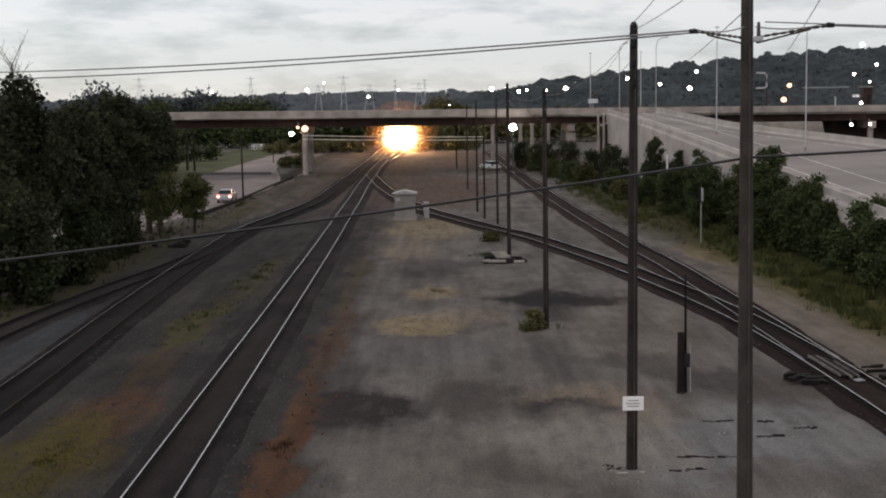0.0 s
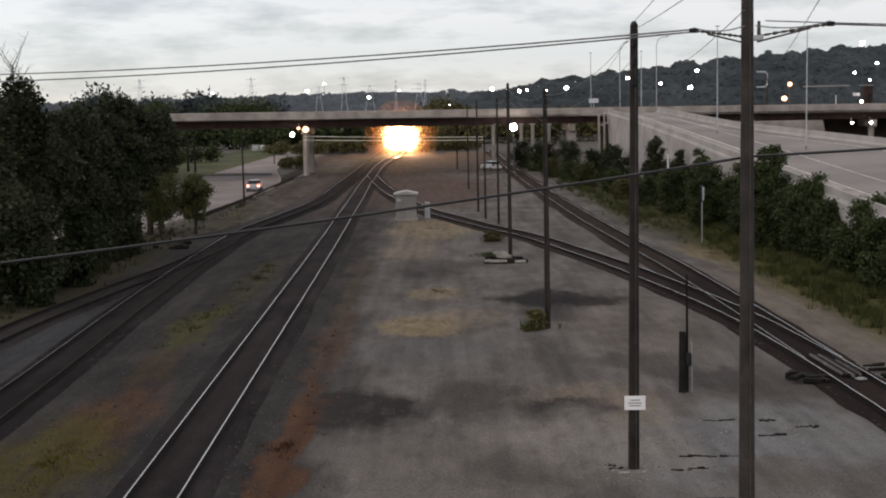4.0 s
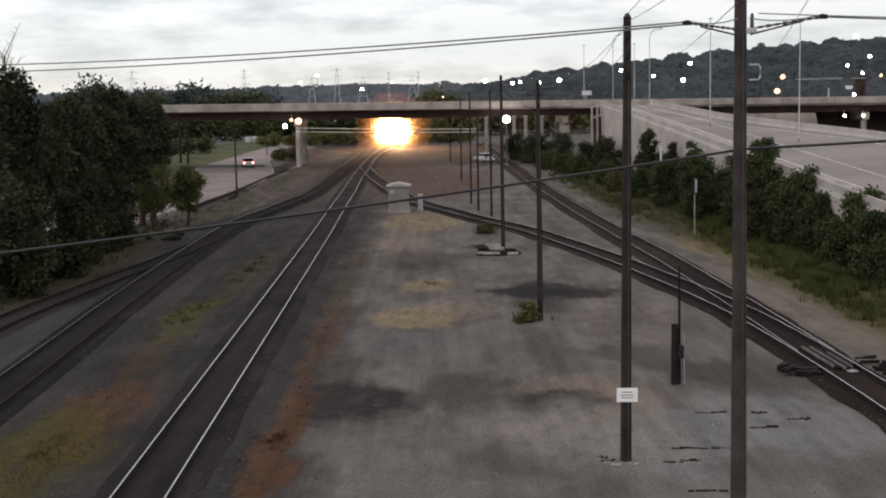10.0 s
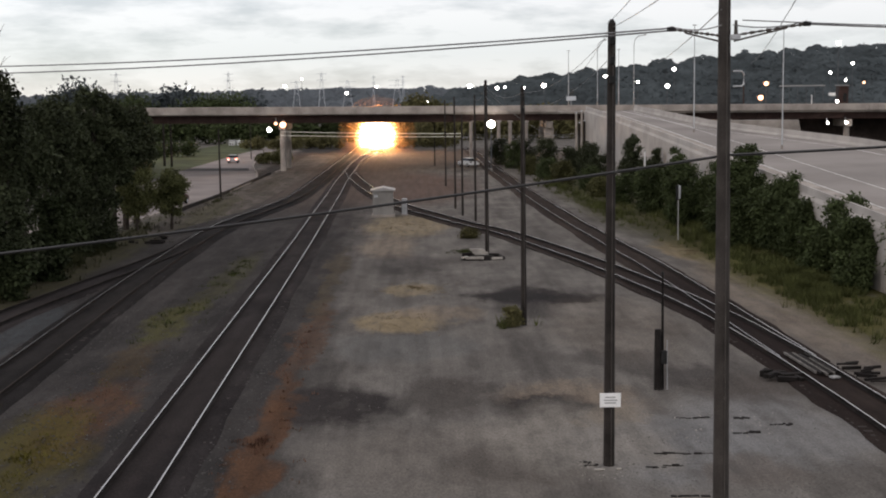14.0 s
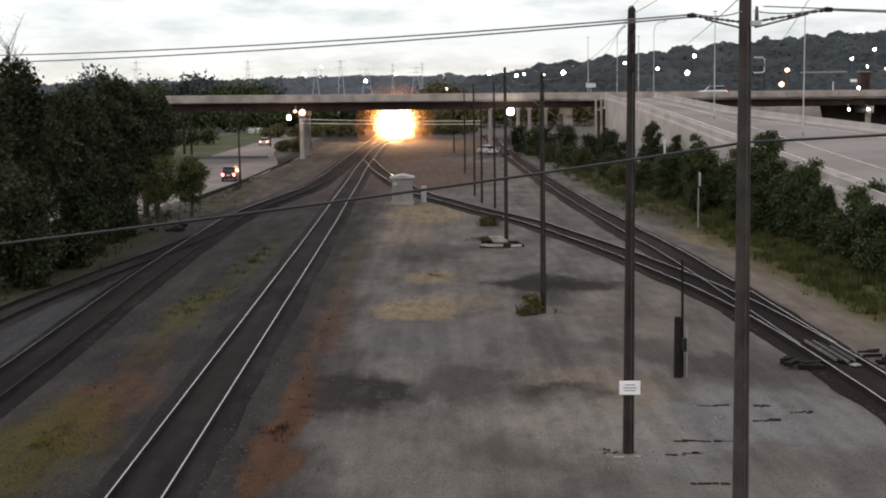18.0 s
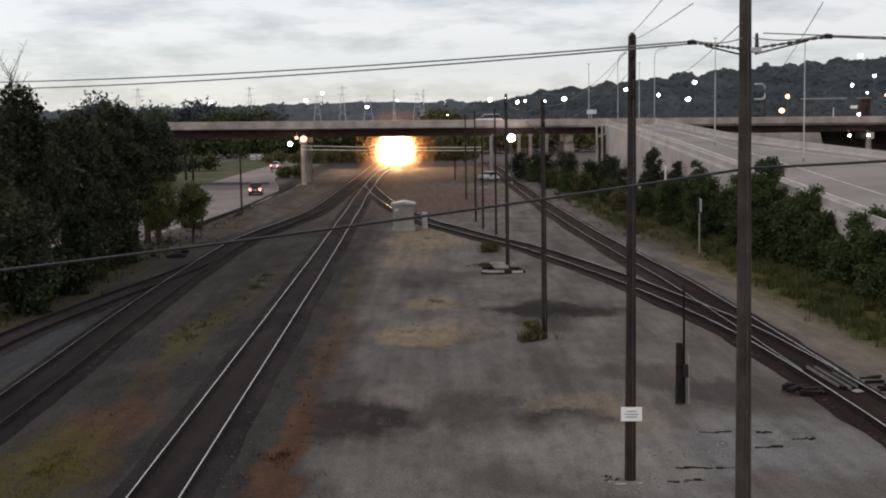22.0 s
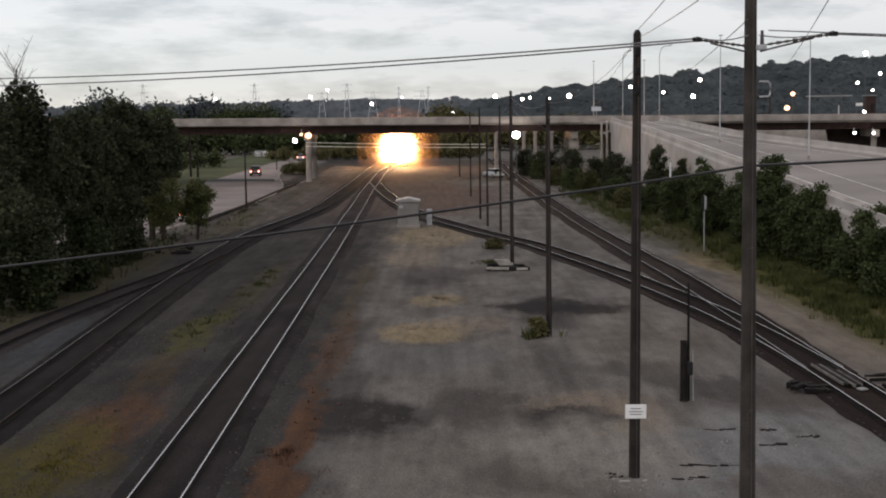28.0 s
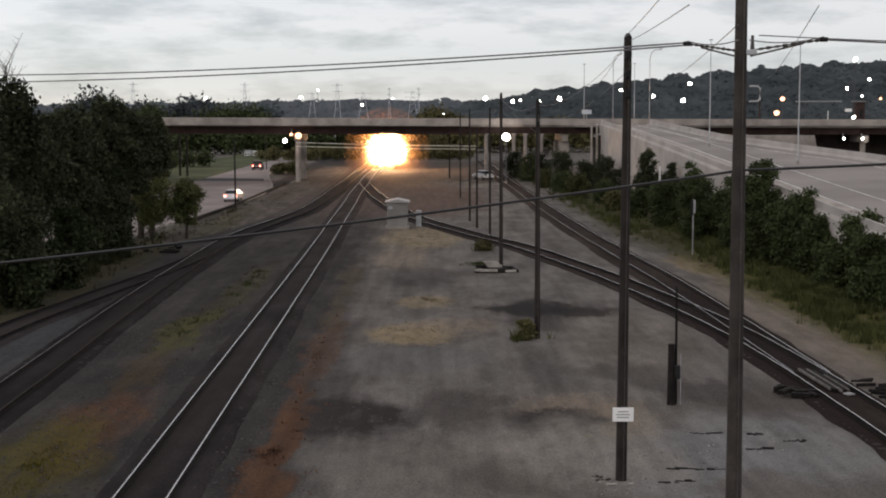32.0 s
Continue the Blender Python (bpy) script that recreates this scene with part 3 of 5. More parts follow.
def track(path, top, rail_mats, label, near, far, stop=330, low=0):
    """Two rails on wooden ties; the nearest ties are pieces of their own, the rest are joined."""
    global tie_mesh
    t = thing("railway_track", label, "railway track", "tracks through the yard")
    if tie_mesh is None:
        bm = box(bmesh.new(), 0, 0, 0, 2.6, 0.23, 0.17, 0.012)
        tie_mesh = bpy.data.meshes.new("tie")
        bm.to_mesh(tie_mesh)
        bm.free()
        tie_mesh.materials.append(M_tie)
    for side, rm in zip((-0.753, 0.753), rail_mats):
        r = part("rail", sweep(raised(path, top + 0.06), [(a + side, b) for a, b in RAIL]), M_web, t)
        r.data.materials.append(rm)
        for f in r.data.polygons:
            if f.normal.z > 0.9 and f.center.z > top + 0.2:
                f.material_index = 1
    vs, fs = [], []
    acc, rg = 0.0, random.Random(len(path))
    for a, b in zip(path, path[1:]):
        a, b = Vector(a), Vector(b)
        L = (b - a).length
        d = (b - a) / L
        while acc < L:
            p = a + d * acc
            if low < p.y < stop:
                ang = math.atan2(-d.x, d.y) + rg.uniform(-0.02, 0.02)
                m = Matrix.Translation((p.x + rg.uniform(-0.05, 0.05), p.y, top - 0.07 + rg.uniform(-0.01, 0.01))) @ Matrix.Rotation(ang, 4, "Z")
                if near < p.y < far:
                    o = new("tie", tie_mesh)
                    o.parent, o.matrix_basis = t, m
                else:
                    k = len(vs)
                    vs += [m @ Vector((sx * 1.3, sy * 0.115, sz * 0.085)) for sx, sy, sz in ((-1, -1, -1), (1, -1, -1), (1, 1, -1), (-1, 1, -1), (-1, -1, 1), (1, -1, 1), (1, 1, 1), (-1, 1, 1))]
                    fs += [tuple(k + q for q in f) for f in ((4, 5, 6, 7), (0, 1, 5, 4), (1, 2, 6, 5), (2, 3, 7, 6), (3, 0, 4, 7))]
            acc += 0.56
        acc -= L
    if vs:
        tagged(data_ob("tie_row", vs, fs, M_tie, t), kind="stuff")
    return t


track(T1, 0.09, (M_rail, M_rail), "main railway track with bright worn rails on dark ties", 34, 130)
track(T2, 0.09, (M_rail2, M_rust), "railway track with dull rails on dark ties", 40, 110)
track(T3, 0.06, (M_rail, M_rail), "curved siding track with worn rails on old ties", 36, 118)
track(T4, 0.06, (M_rail, M_rail2), "straight siding track with dull rails on brown ballast", 71, 150, low=71)
track(T5, 0.06, (M_rust, M_rust), "rusty spur track half buried beside the trees", 50, 106)


# ---------------------------------------------------------------- overpass, ramps and roads
def overpass():
    """A girder bridge across the tracks: deck, parapets, girders, piers."""
    t = thing("overpass", "long concrete road bridge on brown girders over the tracks", "bridge", at=pose(0, 0, -0.367, 0, 0.418, 0))
    x0, x1 = -75.0, 118.0
    part("deck", box(bmesh.new(), (x0 + x1) / 2, 206, 9.25, x1 - x0, 12.0, 0.3), M_conc2, t)
    for y in (199.6, 212.4):
        n = 24
        for i in range(n):
            mid = x0 + (x1 - x0) * (i + 0.5) / n
            if y < 200 and 25.2 < mid < 37:
                continue
            w, low = (x1 - x0) / n, 9.24 if mid < 4 else 9.4
            part("parapet_panel", box(bmesh.new(), x0 + w * (i + 0.5), y, (10.345 + low) / 2, w - 0.05, 0.35, 10.345 - low, 0.03), M_conc, t)
    for xa, xb, low in ((x0, 8.0, 7.95), (8.0, x1, 8.12)):
        for y in (201.5, 203.6, 205.8, 208.4, 210.6):
            bm = box(bmesh.new(), (xa + xb) / 2, y, (9.1 + low) / 2, xb - xa, 0.08, 9.1 - low)
            box(bm, (xa + xb) / 2, y, low, xb - xa, 0.5, 0.09)
            part("girder", bm, M_girder, t)
    for i in range(56):
        xs = x0 + 2 + i * 3.4
        low = 8.0 if xs < 8 else 8.17
        part("stiffener", box(bmesh.new(), xs, 201.4, (9.1 + low) / 2, 0.05, 0.16, 9.1 - low), M_girder, t)
    for px in (-62, -50, -21.3, 20.2, 48, 67.0, 96):
        pier = part("pier", box(bmesh.new(), px, 206, 7.4, 1.05, 11.0, 1.08, 0.06), M_conc2, t)
        for y in (201.6, 210.4):
            if px == 20.2:
                part("column", box(bmesh.new(), px, y, 3.35, 1.5, 0.8, 7.1, 0.08), M_conc, pier)
            else:
                part("column", rod(bmesh.new(), (px, y, -0.2), (px, y, 6.9), 0.44, 0.44, 18), M_conc, pier)
        part("footing", box(bmesh.new(), px, 206, 0.15, 2.4, 12.5, 0.5, 0.05), M_conc2, pier)
    return t


overpass()
# dark bank added where there is only shade under the bridge end
bm = sweep([(52, 207.5, 0), (70, 207.5, 0), (118, 207.5, 0), (150, 207.5, 0)], [(3.0, -0.1), (0.5, 7.6), (-6.0, 7.8), (-9.0, -0.1)])
tagged(mesh_ob("void_shade_bank", bm, M_bedr), "added dark bank standing in for shade under the bridge end", "embankment", kind="structure")


def ramp_z(y):
    return 8.85 - 0.042 * (200 - y) if y > 60 else 2.97 - 0.03 * (60 - y)


RAMP = [(25.9, 33.2, 199.4), (26.4, 34.4, 180), (26.6, 35.9, 158), (26.6, 40.0, 140), (26.5, 43.5, 126), (26.2, 45.5, 100), (26.0, 46.0, 60), (26.0, 46.0, 10)]


def ramp_edges(y):
    for (a0, b0, ya), (a1, b1, yb) in zip(RAMP, RAMP[1:]):
        if ya >= y >= yb:
            k = (ya - y) / (ya - yb)
            return a0 + (a1 - a0) * k, b0 + (b1 - b0) * k
    return RAMP[-1][:2] if y < 10 else RAMP[0][:2]


def highway_ramp():
    t = thing("highway_ramp", "pale concrete highway ramp falling from the bridge, with retaining wall", "ramp")
    ys = [199.2 - 3.784 * i for i in range(51)]
    bm = bmesh.new()
    rows_ = []
    for y in ys:
        a, b = ramp_edges(y)
        z = ramp_z(y)
        rows_.append([bm.verts.new((a + (b - a) * k, y, z + 0.12 * k)) for k in (0, 0.2, 0.4, 0.6, 0.8, 1.0)])
    for p, q in zip(rows_, rows_[1:]):
        for j in range(5):
            bm.faces.new((p[j + 1], p[j], q[j], q[j + 1]))
    part("roadway", bm, M_road, t, "grey worn concrete roadway")
    bm = bmesh.new()
    rows_ = []
    for y in ys:
        a, b = ramp_edges(y)
        z = ramp_z(y) + 0.006
        rows_.append([bm.verts.new((x, y, z + 0.12 * (x - a) / (b - a))) for x in (a, a + 2.8)])
    for p, q in zip(rows_, rows_[1:]):
        bm.faces.new((p[1], p[0], q[0], q[1]))
    part("shoulder", bm, M_conc, t, "tan concrete shoulder")
    # retaining wall panels under the edge towards the tracks, and low barriers on both sides
    bar = [(-0.28, 0.0), (-0.28, 0.1), (-0.12, 0.32), (-0.09, 0.82), (0.09, 0.82), (0.12, 0.32), (0.28, 0.1), (0.28, 0.0)]
    left = [Vector((ramp_edges(y)[0] - 0.1, y, ramp_z(y))) for y in ys]
    right = [Vector((ramp_edges(y)[1] + 0.1, y, ramp_z(y) + 0.1)) for y in ys]
    part("barrier", sweep(left, bar), M_wallc, t)
    part("barrier", sweep(right, bar), M_wallc, t)
    for y0, y1 in zip(ys, ys[1:]):
        for side, edge in ((-0.42, 0), (0.42, 1)):
            a, b = ramp_edges(y0)[edge] + side, ramp_edges(y1)[edge] + side
            bm = bmesh.new()
            z0, z1 = ramp_z(y0) + 0.05, ramp_z(y1) + 0.05
            s = 0.13 if side < 0 else -0.13
            f = [bm.verts.new(v) for v in ((a, y0 - 0.02, -0.3), (b, y1 + 0.02, -0.3), (b, y1 + 0.02, z1), (a, y0 - 0.02, z0),
                                           (a + s, y0 - 0.02, -0.3), (b + s, y1 + 0.02, -0.3), (b + s, y1 + 0.02, z1), (a + s, y0 - 0.02, z0))]
            for q in ((0, 1, 2, 3), (7, 6, 5, 4), (3, 2, 6, 7), (0, 3, 7, 4), (1, 5, 6, 2), (0, 4, 5, 1)):
                bm.faces.new([f[k] for k in q])
            bmesh.ops.recalc_face_normals(bm, faces=bm.faces)
            part("wall_panel", bm, M_wallc, t)
    # painted lines
    def stripe(off, width):
        bm, last = bmesh.new(), None
        for y in ys:
            a, b = ramp_edges(y)
            x = a + off if off > 0 else b + off
            z = ramp_z(y) + 0.014 + 0.12 * (x - a) / (b - a)
            pair = bm.verts.new((x, y, z)), bm.verts.new((x + width, y, z + 0.12 * width / (b - a)))
            if last:
                bm.faces.new((last[1], last[0], pair[0], pair[1]))
            last = pair
        return bm
    part("edge_line", stripe(2.9, 0.18), M_dim, t, "solid white painted edge line")
    part("lane_line", stripe(6.6, 0.12), M_dim, t, "thin worn lane line")
    part("edge_line", stripe(-2.2, 0.18), M_dim, t, "solid white painted edge line")


highway_ramp()

# sloped concrete fill between the ramp and the bridge beside it
bm = bmesh.new()
vv = [bm.verts.new(v) for v in ((36.6, 160, 0), (49, 160, 0), (49, 176, 0), (36.2, 176, 0), (36.9, 161, 7.9), (47.5, 161, 7.9), (48, 174, 7.7), (36.4, 175, 7.7))]
for q in ((0, 1, 5, 4), (1, 2, 6, 5), (2, 3, 7, 6), (3, 0, 4, 7), (4, 5, 6, 7), (3, 2, 1, 0)):
    bm.faces.new([vv[k] for k in q])
tagged(mesh_ob("abutment_fill", bm, M_conc2), "pale concrete slope between the ramp and the bridge", "embankment", kind="structure")

# street on the far side of the trees that runs under the bridge
STREET = smooth([(-34, -90, 0), (-34, 40, 0), (-33.8, 100, 0), (-32.8, 125, 0), (-31.2, 142, 0), (-29.5, 165, 0), (-30.5, 190, 0), (-35.5, 225, 0), (-38, 260, 0), (-38.5, 300, 0), (-36, 380, 0)], 5)
tagged(mesh_ob("street", sweep(raised(STREET, 0.05), [(-6.5, -0.1), (-6.5, 0.0), (6.3, 0.0), (6.3, -0.1)]), M_asph), "pale worn asphalt street passing under the bridge", "road", kind="structure")
tagged(mesh_ob("kerb", sweep(raised(STREET, 0.0), [(6.3, 0.0), (6.3, 0.2), (6.55, 0.2), (6.55, 0.0)]), M_conc2), "low concrete kerb along the street", "kerb", kind="structure")
tagged(mesh_ob("verge", sweep(smooth([(-22.0, 97, -0.85), (-21.7, 108, -0.3), (-21.2, 130, -0.03), (-20.4, 150, -0.03), (-20.0, 175, -0.03), (-19.6, 198, -0.03), (-19.6, 260, -0.03)], 4), [(-3.0, 0.0), (-2.7, 0.22), (-1.2, 0.3), (0.8, 0.22), (3.2, 0.08), (3.4, 0.0)]), M_bank), "dark grassy bank between street and tracks", "bank", kind="structure")
bm = sweep(smooth([(-24.5, 124, -0.9), (-24.4, 130, 0), (-23.55, 150, 0), (-23.15, 175, 0), (-22.75, 196, 0)], 4), [(-0.12, 0), (-0.12, 0.4), (0.12, 0.4), (0.12, 0)])
tagged(mesh_ob("low_wall", bm, M_wood2), "low dark retaining wall along the street", "wall", kind="structure")


tagged(mesh_ob("grass_bank", sweep(smooth([(-39.0, 190, 0), (-38.6, 207, 0), (-38.4, 240, 0), (-38.0, 278, 0), (-36.6, 330, 0)], 4), [(-14.0, -0.1), (-13.0, 0.5), (-3.0, 0.3), (-0.4, 0.12), (0.2, -0.1)]), M_fbank), "green grassy bank along the far street", "bank", kind="structure")
# the overpass's shade on the street, painted as a flat dark band
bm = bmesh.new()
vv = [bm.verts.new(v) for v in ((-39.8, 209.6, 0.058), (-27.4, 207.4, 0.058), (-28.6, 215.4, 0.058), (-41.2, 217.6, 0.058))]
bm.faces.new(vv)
tagged(mesh_ob("bridge_shade_band", bm, M_bshade), "dark band painted across the street as the bridge's shade", "road", kind="structure")


# ---------------------------------------------------------------- poles, wires and lamps
def utility_pole(x, y, h, r, label, arms=(), lean=(0, 0), sign=False, pins=0, wood=M_pole):
    t = thing("utility_pole", label, "utility pole", "line of poles through the yard", pose(x, y, 0, lean[0], lean[1], 0))
    part("shaft", rod(bmesh.new(), (0, 0, -0.4), (0, 0, h), r, r * 0.66, 14), wood, t)
    for z, half in arms:
        a = part("crossarm", box(bmesh.new(), 0, -r * 0.8, z, half * 2, 0.1, 0.12, 0.01), M_wood2, t)
        for k in (-0.9, -0.45, 0.45, 0.9):
            part("insulator", rod(bmesh.new(), (half * k, -r * 0.8, z + 0.06), (half * k, -r * 0.8, z + 0.24), 0.05, 0.03, 8), M_grey, a)
    if r > 0.14:
        part("ground_wire", rod(bmesh.new(), (r * 0.25, -r * 0.98, 0.0), (r * 0.16, -r * 0.66, h * 0.97), 0.013, 0.013, 5), M_ins, t)
        for k in (0.3, 0.55, 0.72, 0.86):
            part("staple", box(bmesh.new(), r * 0.2, -r * (1 - 0.34 * k) - 0.005, h * k, 0.06, 0.03, 0.04, 0.006), M_ins, t)
    for i in range(pins):
        part("bracket", box(bmesh.new(), 0.0, -r, h - 0.5 - 0.55 * i, 0.16, 0.2, 0.22, 0.02), M_black, t)
    if sign:
        s = part("sign_board", box(bmesh.new(), 0, -r - 0.03, 2.12, 0.62, 0.03, 0.42, 0.008), M_sign, t, "white notice board")
        part("collar", rod(bmesh.new(), (0, 0, -0.1), (0, 0, 0.09), 0.42, 0.3, 14), M_stone, t)
        for k, (w, z) in enumerate(((0.3, 2.21), (0.4, 2.12), (0.34, 2.04))):
            part("line_of_print", box(bmesh.new(), 0, -r - 0.048, z, w, 0.004, 0.03), M_grey, s)
    part("cap", rod(bmesh.new(), (0, 0, h), (0, 0, h + 0.12), r * 0.7, r * 0.3, 12), M_black, t)
    return t


near_pole = utility_pole(6.66, 28.0, 14.4, 0.187, "tall weathered wooden power pole with dead-end insulators", pins=1, lean=(0, -0.2), wood=M_pole2)
utility_pole(5.5, 37.3, 13.1, 0.17, "weathered wooden pole with a white notice board", sign=True, pins=3, lean=(0, 0.3))
utility_pole(4.97, 62.0, 11.5, 0.15, "weathered wooden pole with weeds at its foot", pins=2)
utility_pole(4.66, 90.2, 12.2, 0.15, "weathered wooden pole beside timber blocks", pins=2)
for x, y, h in ((5.0, 116.3, 11.3), (4.0, 121.7, 9.5), (3.55, 130.1, 11.2), (3.3, 164.8, 10.8)):
    utility_pole(x, y, h, 0.115, "thin dark wooden pole in the yard", pins=1)
for x, y, h, r in ((2.5, 214.8, 6.6, 0.13), (-22.8, 147.2, 7.9, 0.12), (-43.6, 221, 8.6, 0.22), (-42.0, 219, 8.4, 0.2), (-32.6, 250, 9.0, 0.1)):
    utility_pole(x, y, h, r, "slim grey pole near the bridge", pins=0)


def pole_hardware():
    """Dead-end insulator strings to both sides of the near pole, with slack jumpers."""
    p = near_pole
    y = -0.2
    for side, ex, ez in ((-1, -1.2, 12.43), (1, 1.73, 12.5)):
        bm = bmesh.new()
        a, b = Vector((side * 0.16, y, 12.28)), Vector((ex, y, ez))
        for k in range(9):
            q0, q1 = a.lerp(b, k / 9), a.lerp(b, (k + 0.55) / 9)
            rod(bm, q0, q1, 0.028 if k % 2 else 0.04, 0.028, 8)
        rod(bm, a, b, 0.018, 0.018, 6)
        part("insulator_string", bm, M_ins, p)
        part("clamp", box(bmesh.new(), ex, y, ez, 0.17, 0.09, 0.1, 0.02), M_black, p)
        part("jumper", tube(hang((ex, y, ez + 0.06), (side * 0.12, y - 0.06, 12.5), 0.09, 10), 0.014), M_wire, p)
        part("brace", rod(bmesh.new(), (side * 0.16, y, 12.16), (ex * 0.75, y, ez - 0.08), 0.02, 0.02, 6), M_ins, p)
    part("pin_insulator", rod(bmesh.new(), (0.2, y, 12.3), (0.2, y, 12.6), 0.045, 0.03, 10), M_ins, p)
    part("clamp", box(bmesh.new(), 0.18, y - 0.02, 12.24, 0.22, 0.12, 0.12, 0.02), M_galv, p)


pole_hardware()


def wire(a, b, sag, r, material, label, n=28, name="power_line", group="wires over the yard"):
    ob = mesh_ob(name, tube(hang(a, b, sag, n), r), material)
    return tagged(ob, label, "wire", group)


wire((5.42, 27.8, 12.45), (-42, 60, 13.8), 0.82, 0.02, M_wire, "bare power line strung across the tracks")
wire((5.42, 27.8, 12.40), (-42, 60, 13.33), 0.82, 0.02, M_wire, "bare power line strung across the tracks")
wire((8.35, 27.8, 12.5), (40, 27.8, 13.2), 0.6, 0.02, M_wire, "bare power line strung across the tracks")
wire((6.95, 27.8, 12.6), (40, 27.8, 13.2), 0.6, 0.014, M_wire, "bare power line strung across the tracks")
# the thick cable low across the view
cable_pts = hang((6.75, 28.2, 9.7), (-24, 26, 6.7), 0.28, 40)
tagged(mesh_ob("communication_cable", tube(cable_pts, 0.031, 8), M_cable), "thick black cable slung low between poles", "cable", "wires over the yard")
tagged(mesh_ob("communication_cable", tube(hang((6.75, 28.2, 9.7), (22, 28, 10.6), 0.1, 20), 0.031, 8), M_cable), "thick black cable slung low between poles", "cable", "wires over the yard")
# line wires from pole to pole, and up to the overpass behind the camera
wire((5.45, 37.2, 13.1), (3.13, 15.0, 12.92), 0.05, 0.008, M_wire, "thin wire rising from a pole top")
wire((5.6, 37.2, 13.0), (3.92, 20.0, 12.62), 0.03, 0.008, M_wire, "thin wire rising from a pole top")
wire((6.5, 27.8, 12.83), (16.64, 90.0, 13.31), 0.1, 0.012, M_wire, "thin service wire to the far side")
wire((8.28, 28.0, 13.24), (30.89, 120.0, 14.00), 0.3, 0.012, M_wire, "thin service wire to the far side")
wire((5.45, 37.2, 12.9), (13.00, 110.0, 13.30), 0.6, 0.008, M_wire, "thin wire along the pole line")
for dz in (0.0, -0.7):
    wire((5.5, 37.3, 12.8 + dz), (4.97, 62, 11.3 + dz), 0.5, 0.007, M_wire, "thin wire along the pole line")
    wire((4.97, 62, 11.3 + dz), (4.66, 90.2, 11.9 + dz), 0.5, 0.007, M_wire, "thin wire along the pole line")
    wire((4.66, 90.2, 11.9 + dz), (5.0, 116.3, 11.0 + dz), 0.5, 0.007, M_wire, "thin wire along the pole line")
wire((4.66, 90.2, 11.6), (24.5, 198, 5.5), 1.6, 0.02, M_wire, "slack wire to the bridge pier")
t = thing("sign_gantry", "square galvanised pipe bracket of a road sign", "sign bracket", at=pose(61.7, 245, 0))
part("post", rod(bmesh.new(), (0, 0, -0.2), (0, 0, 12.7), 0.16, 0.14, 8), M_girder, t)
part("arm", tube([(-2.0, 0, 12.7), (-0.4, 0, 12.75), (0, 0, 13.1), (0, 0, 15.1), (-0.4, 0, 15.55), (-2.0, 0, 15.6)], 0.17, 8), M_galv, t)
t = thing("road_sign", "teal panel sign on a bridge lamp post", "road sign", at=pose(25.0, 212.1, 10.9))
part("panel", box(bmesh.new(), 0, 0, 0, 1.6, 0.08, 0.7, 0.03), M_steel_far, t)
part("panel", box(bmesh.new(), 0.1, 0, 1.0, 0.7, 0.08, 1.0, 0.03), M_glass, t)
part("strut", rod(bmesh.new(), (0, 0.06, -1.2), (0, 0.06, 1.5), 0.05, 0.05, 6), M_galv, t)
# two span wires low across the tracks before the bridge
# left stretch is thicker and paler, as if lit by the headlight
for z, e in ((6.5, 5.9), (5.92, 5.45)):
    wire((-21.0, 196, z), (6.4, 193, e), 0.1, 0.045, M_lit, "span wire across the tracks, coloured bright near the headlight")
    wire((6.4, 193, e), (24, 197, e - 0.4), 0.3, 0.02, M_wire, "span wire across the tracks, coloured bright near the headlight")


def street_lamp(x, y, base, z, colour, big, arm=0.0, group="street lamps"):
    """A post with a lamp head; arm: reach of a curved bracket."""
    t = thing("street_lamp", "galvanised street lamp, lit" if colour else "tall unlit galvanised lamp post", "street lamp", group, pose(x - arm, y, base))
    h = z - base
    big *= 0.8 if colour else 1.0
    r = 0.09 + 0.002 * h if colour else 0.065
    if arm:
        pts = [(0, 0, -0.3), (0, 0, h * 0.86), (arm * 0.12, 0, h * 0.95), (arm * 0.45, 0, h * 0.995), (arm, 0, h)]
        part("post", tube(pts, r, 8), M_galv, t)
    else:
        part("post", rod(bmesh.new(), (0, 0, -0.3), (0, 0, h), r * 1.2, r * 0.7, 8), M_lpost if colour else M_galv, t)
    part("base", rod(bmesh.new(), (0, 0, -0.3), (0, 0, 0.4), r * 2, r * 1.7, 8), M_conc2, t)
    head = part("lamp_head", box(bmesh.new(), arm, 0, h + big * 0.5, big * 1.5, big * 0.9, big * 0.4, big * 0.08), M_grey, t)
    if colour:
        # lens ball is enlarged, so its shape includes the lamp's glare
        part("lens", ball(bmesh.new(), (arm, -0.1, h), big, 12, 0.9), M_lampw if colour == 1 else M_lampo, head)


for x, y, z, c, big in ((-158.5, 900, 21.5, 1, 1.2), (-92.6, 900, 21.6, 1, 1.4), (-80.7, 900, 26.4, 1, 1.0), (-50, 900, 16.2, 1, 1.2), (-29, 900, 20.5, 1, 0.7)):
    street_lamp(x, y, 0.0, z, c, big, group="far street lamps")
for x, y, z, c, big in ((3.4, 500, 10.1, 1, 0.5), (19.8, 500, 16.1, 1, 1.0), (25.7, 500, 16.4, 1, 0.6), (30.3, 500, 15.0, 1, 0.75), (33.3, 500, 15.4, 1, 0.5)):
    street_lamp(x, y, 0.0, z, c, big, group="far street lamps")
for x, y, z, c, big in ((36.5, 450, 14.7, 1, 0.6), (38.7, 400, 14.9, 1, 0.8), (60.6, 420, 17.8, 1, 0.6), (67.8, 400, 15.6, 1, 0.55), (57.7, 300, 13.4, 1, 0.62)):
    street_lamp(x, y, 0.0, z, c, big, group="lamps behind the bridge")
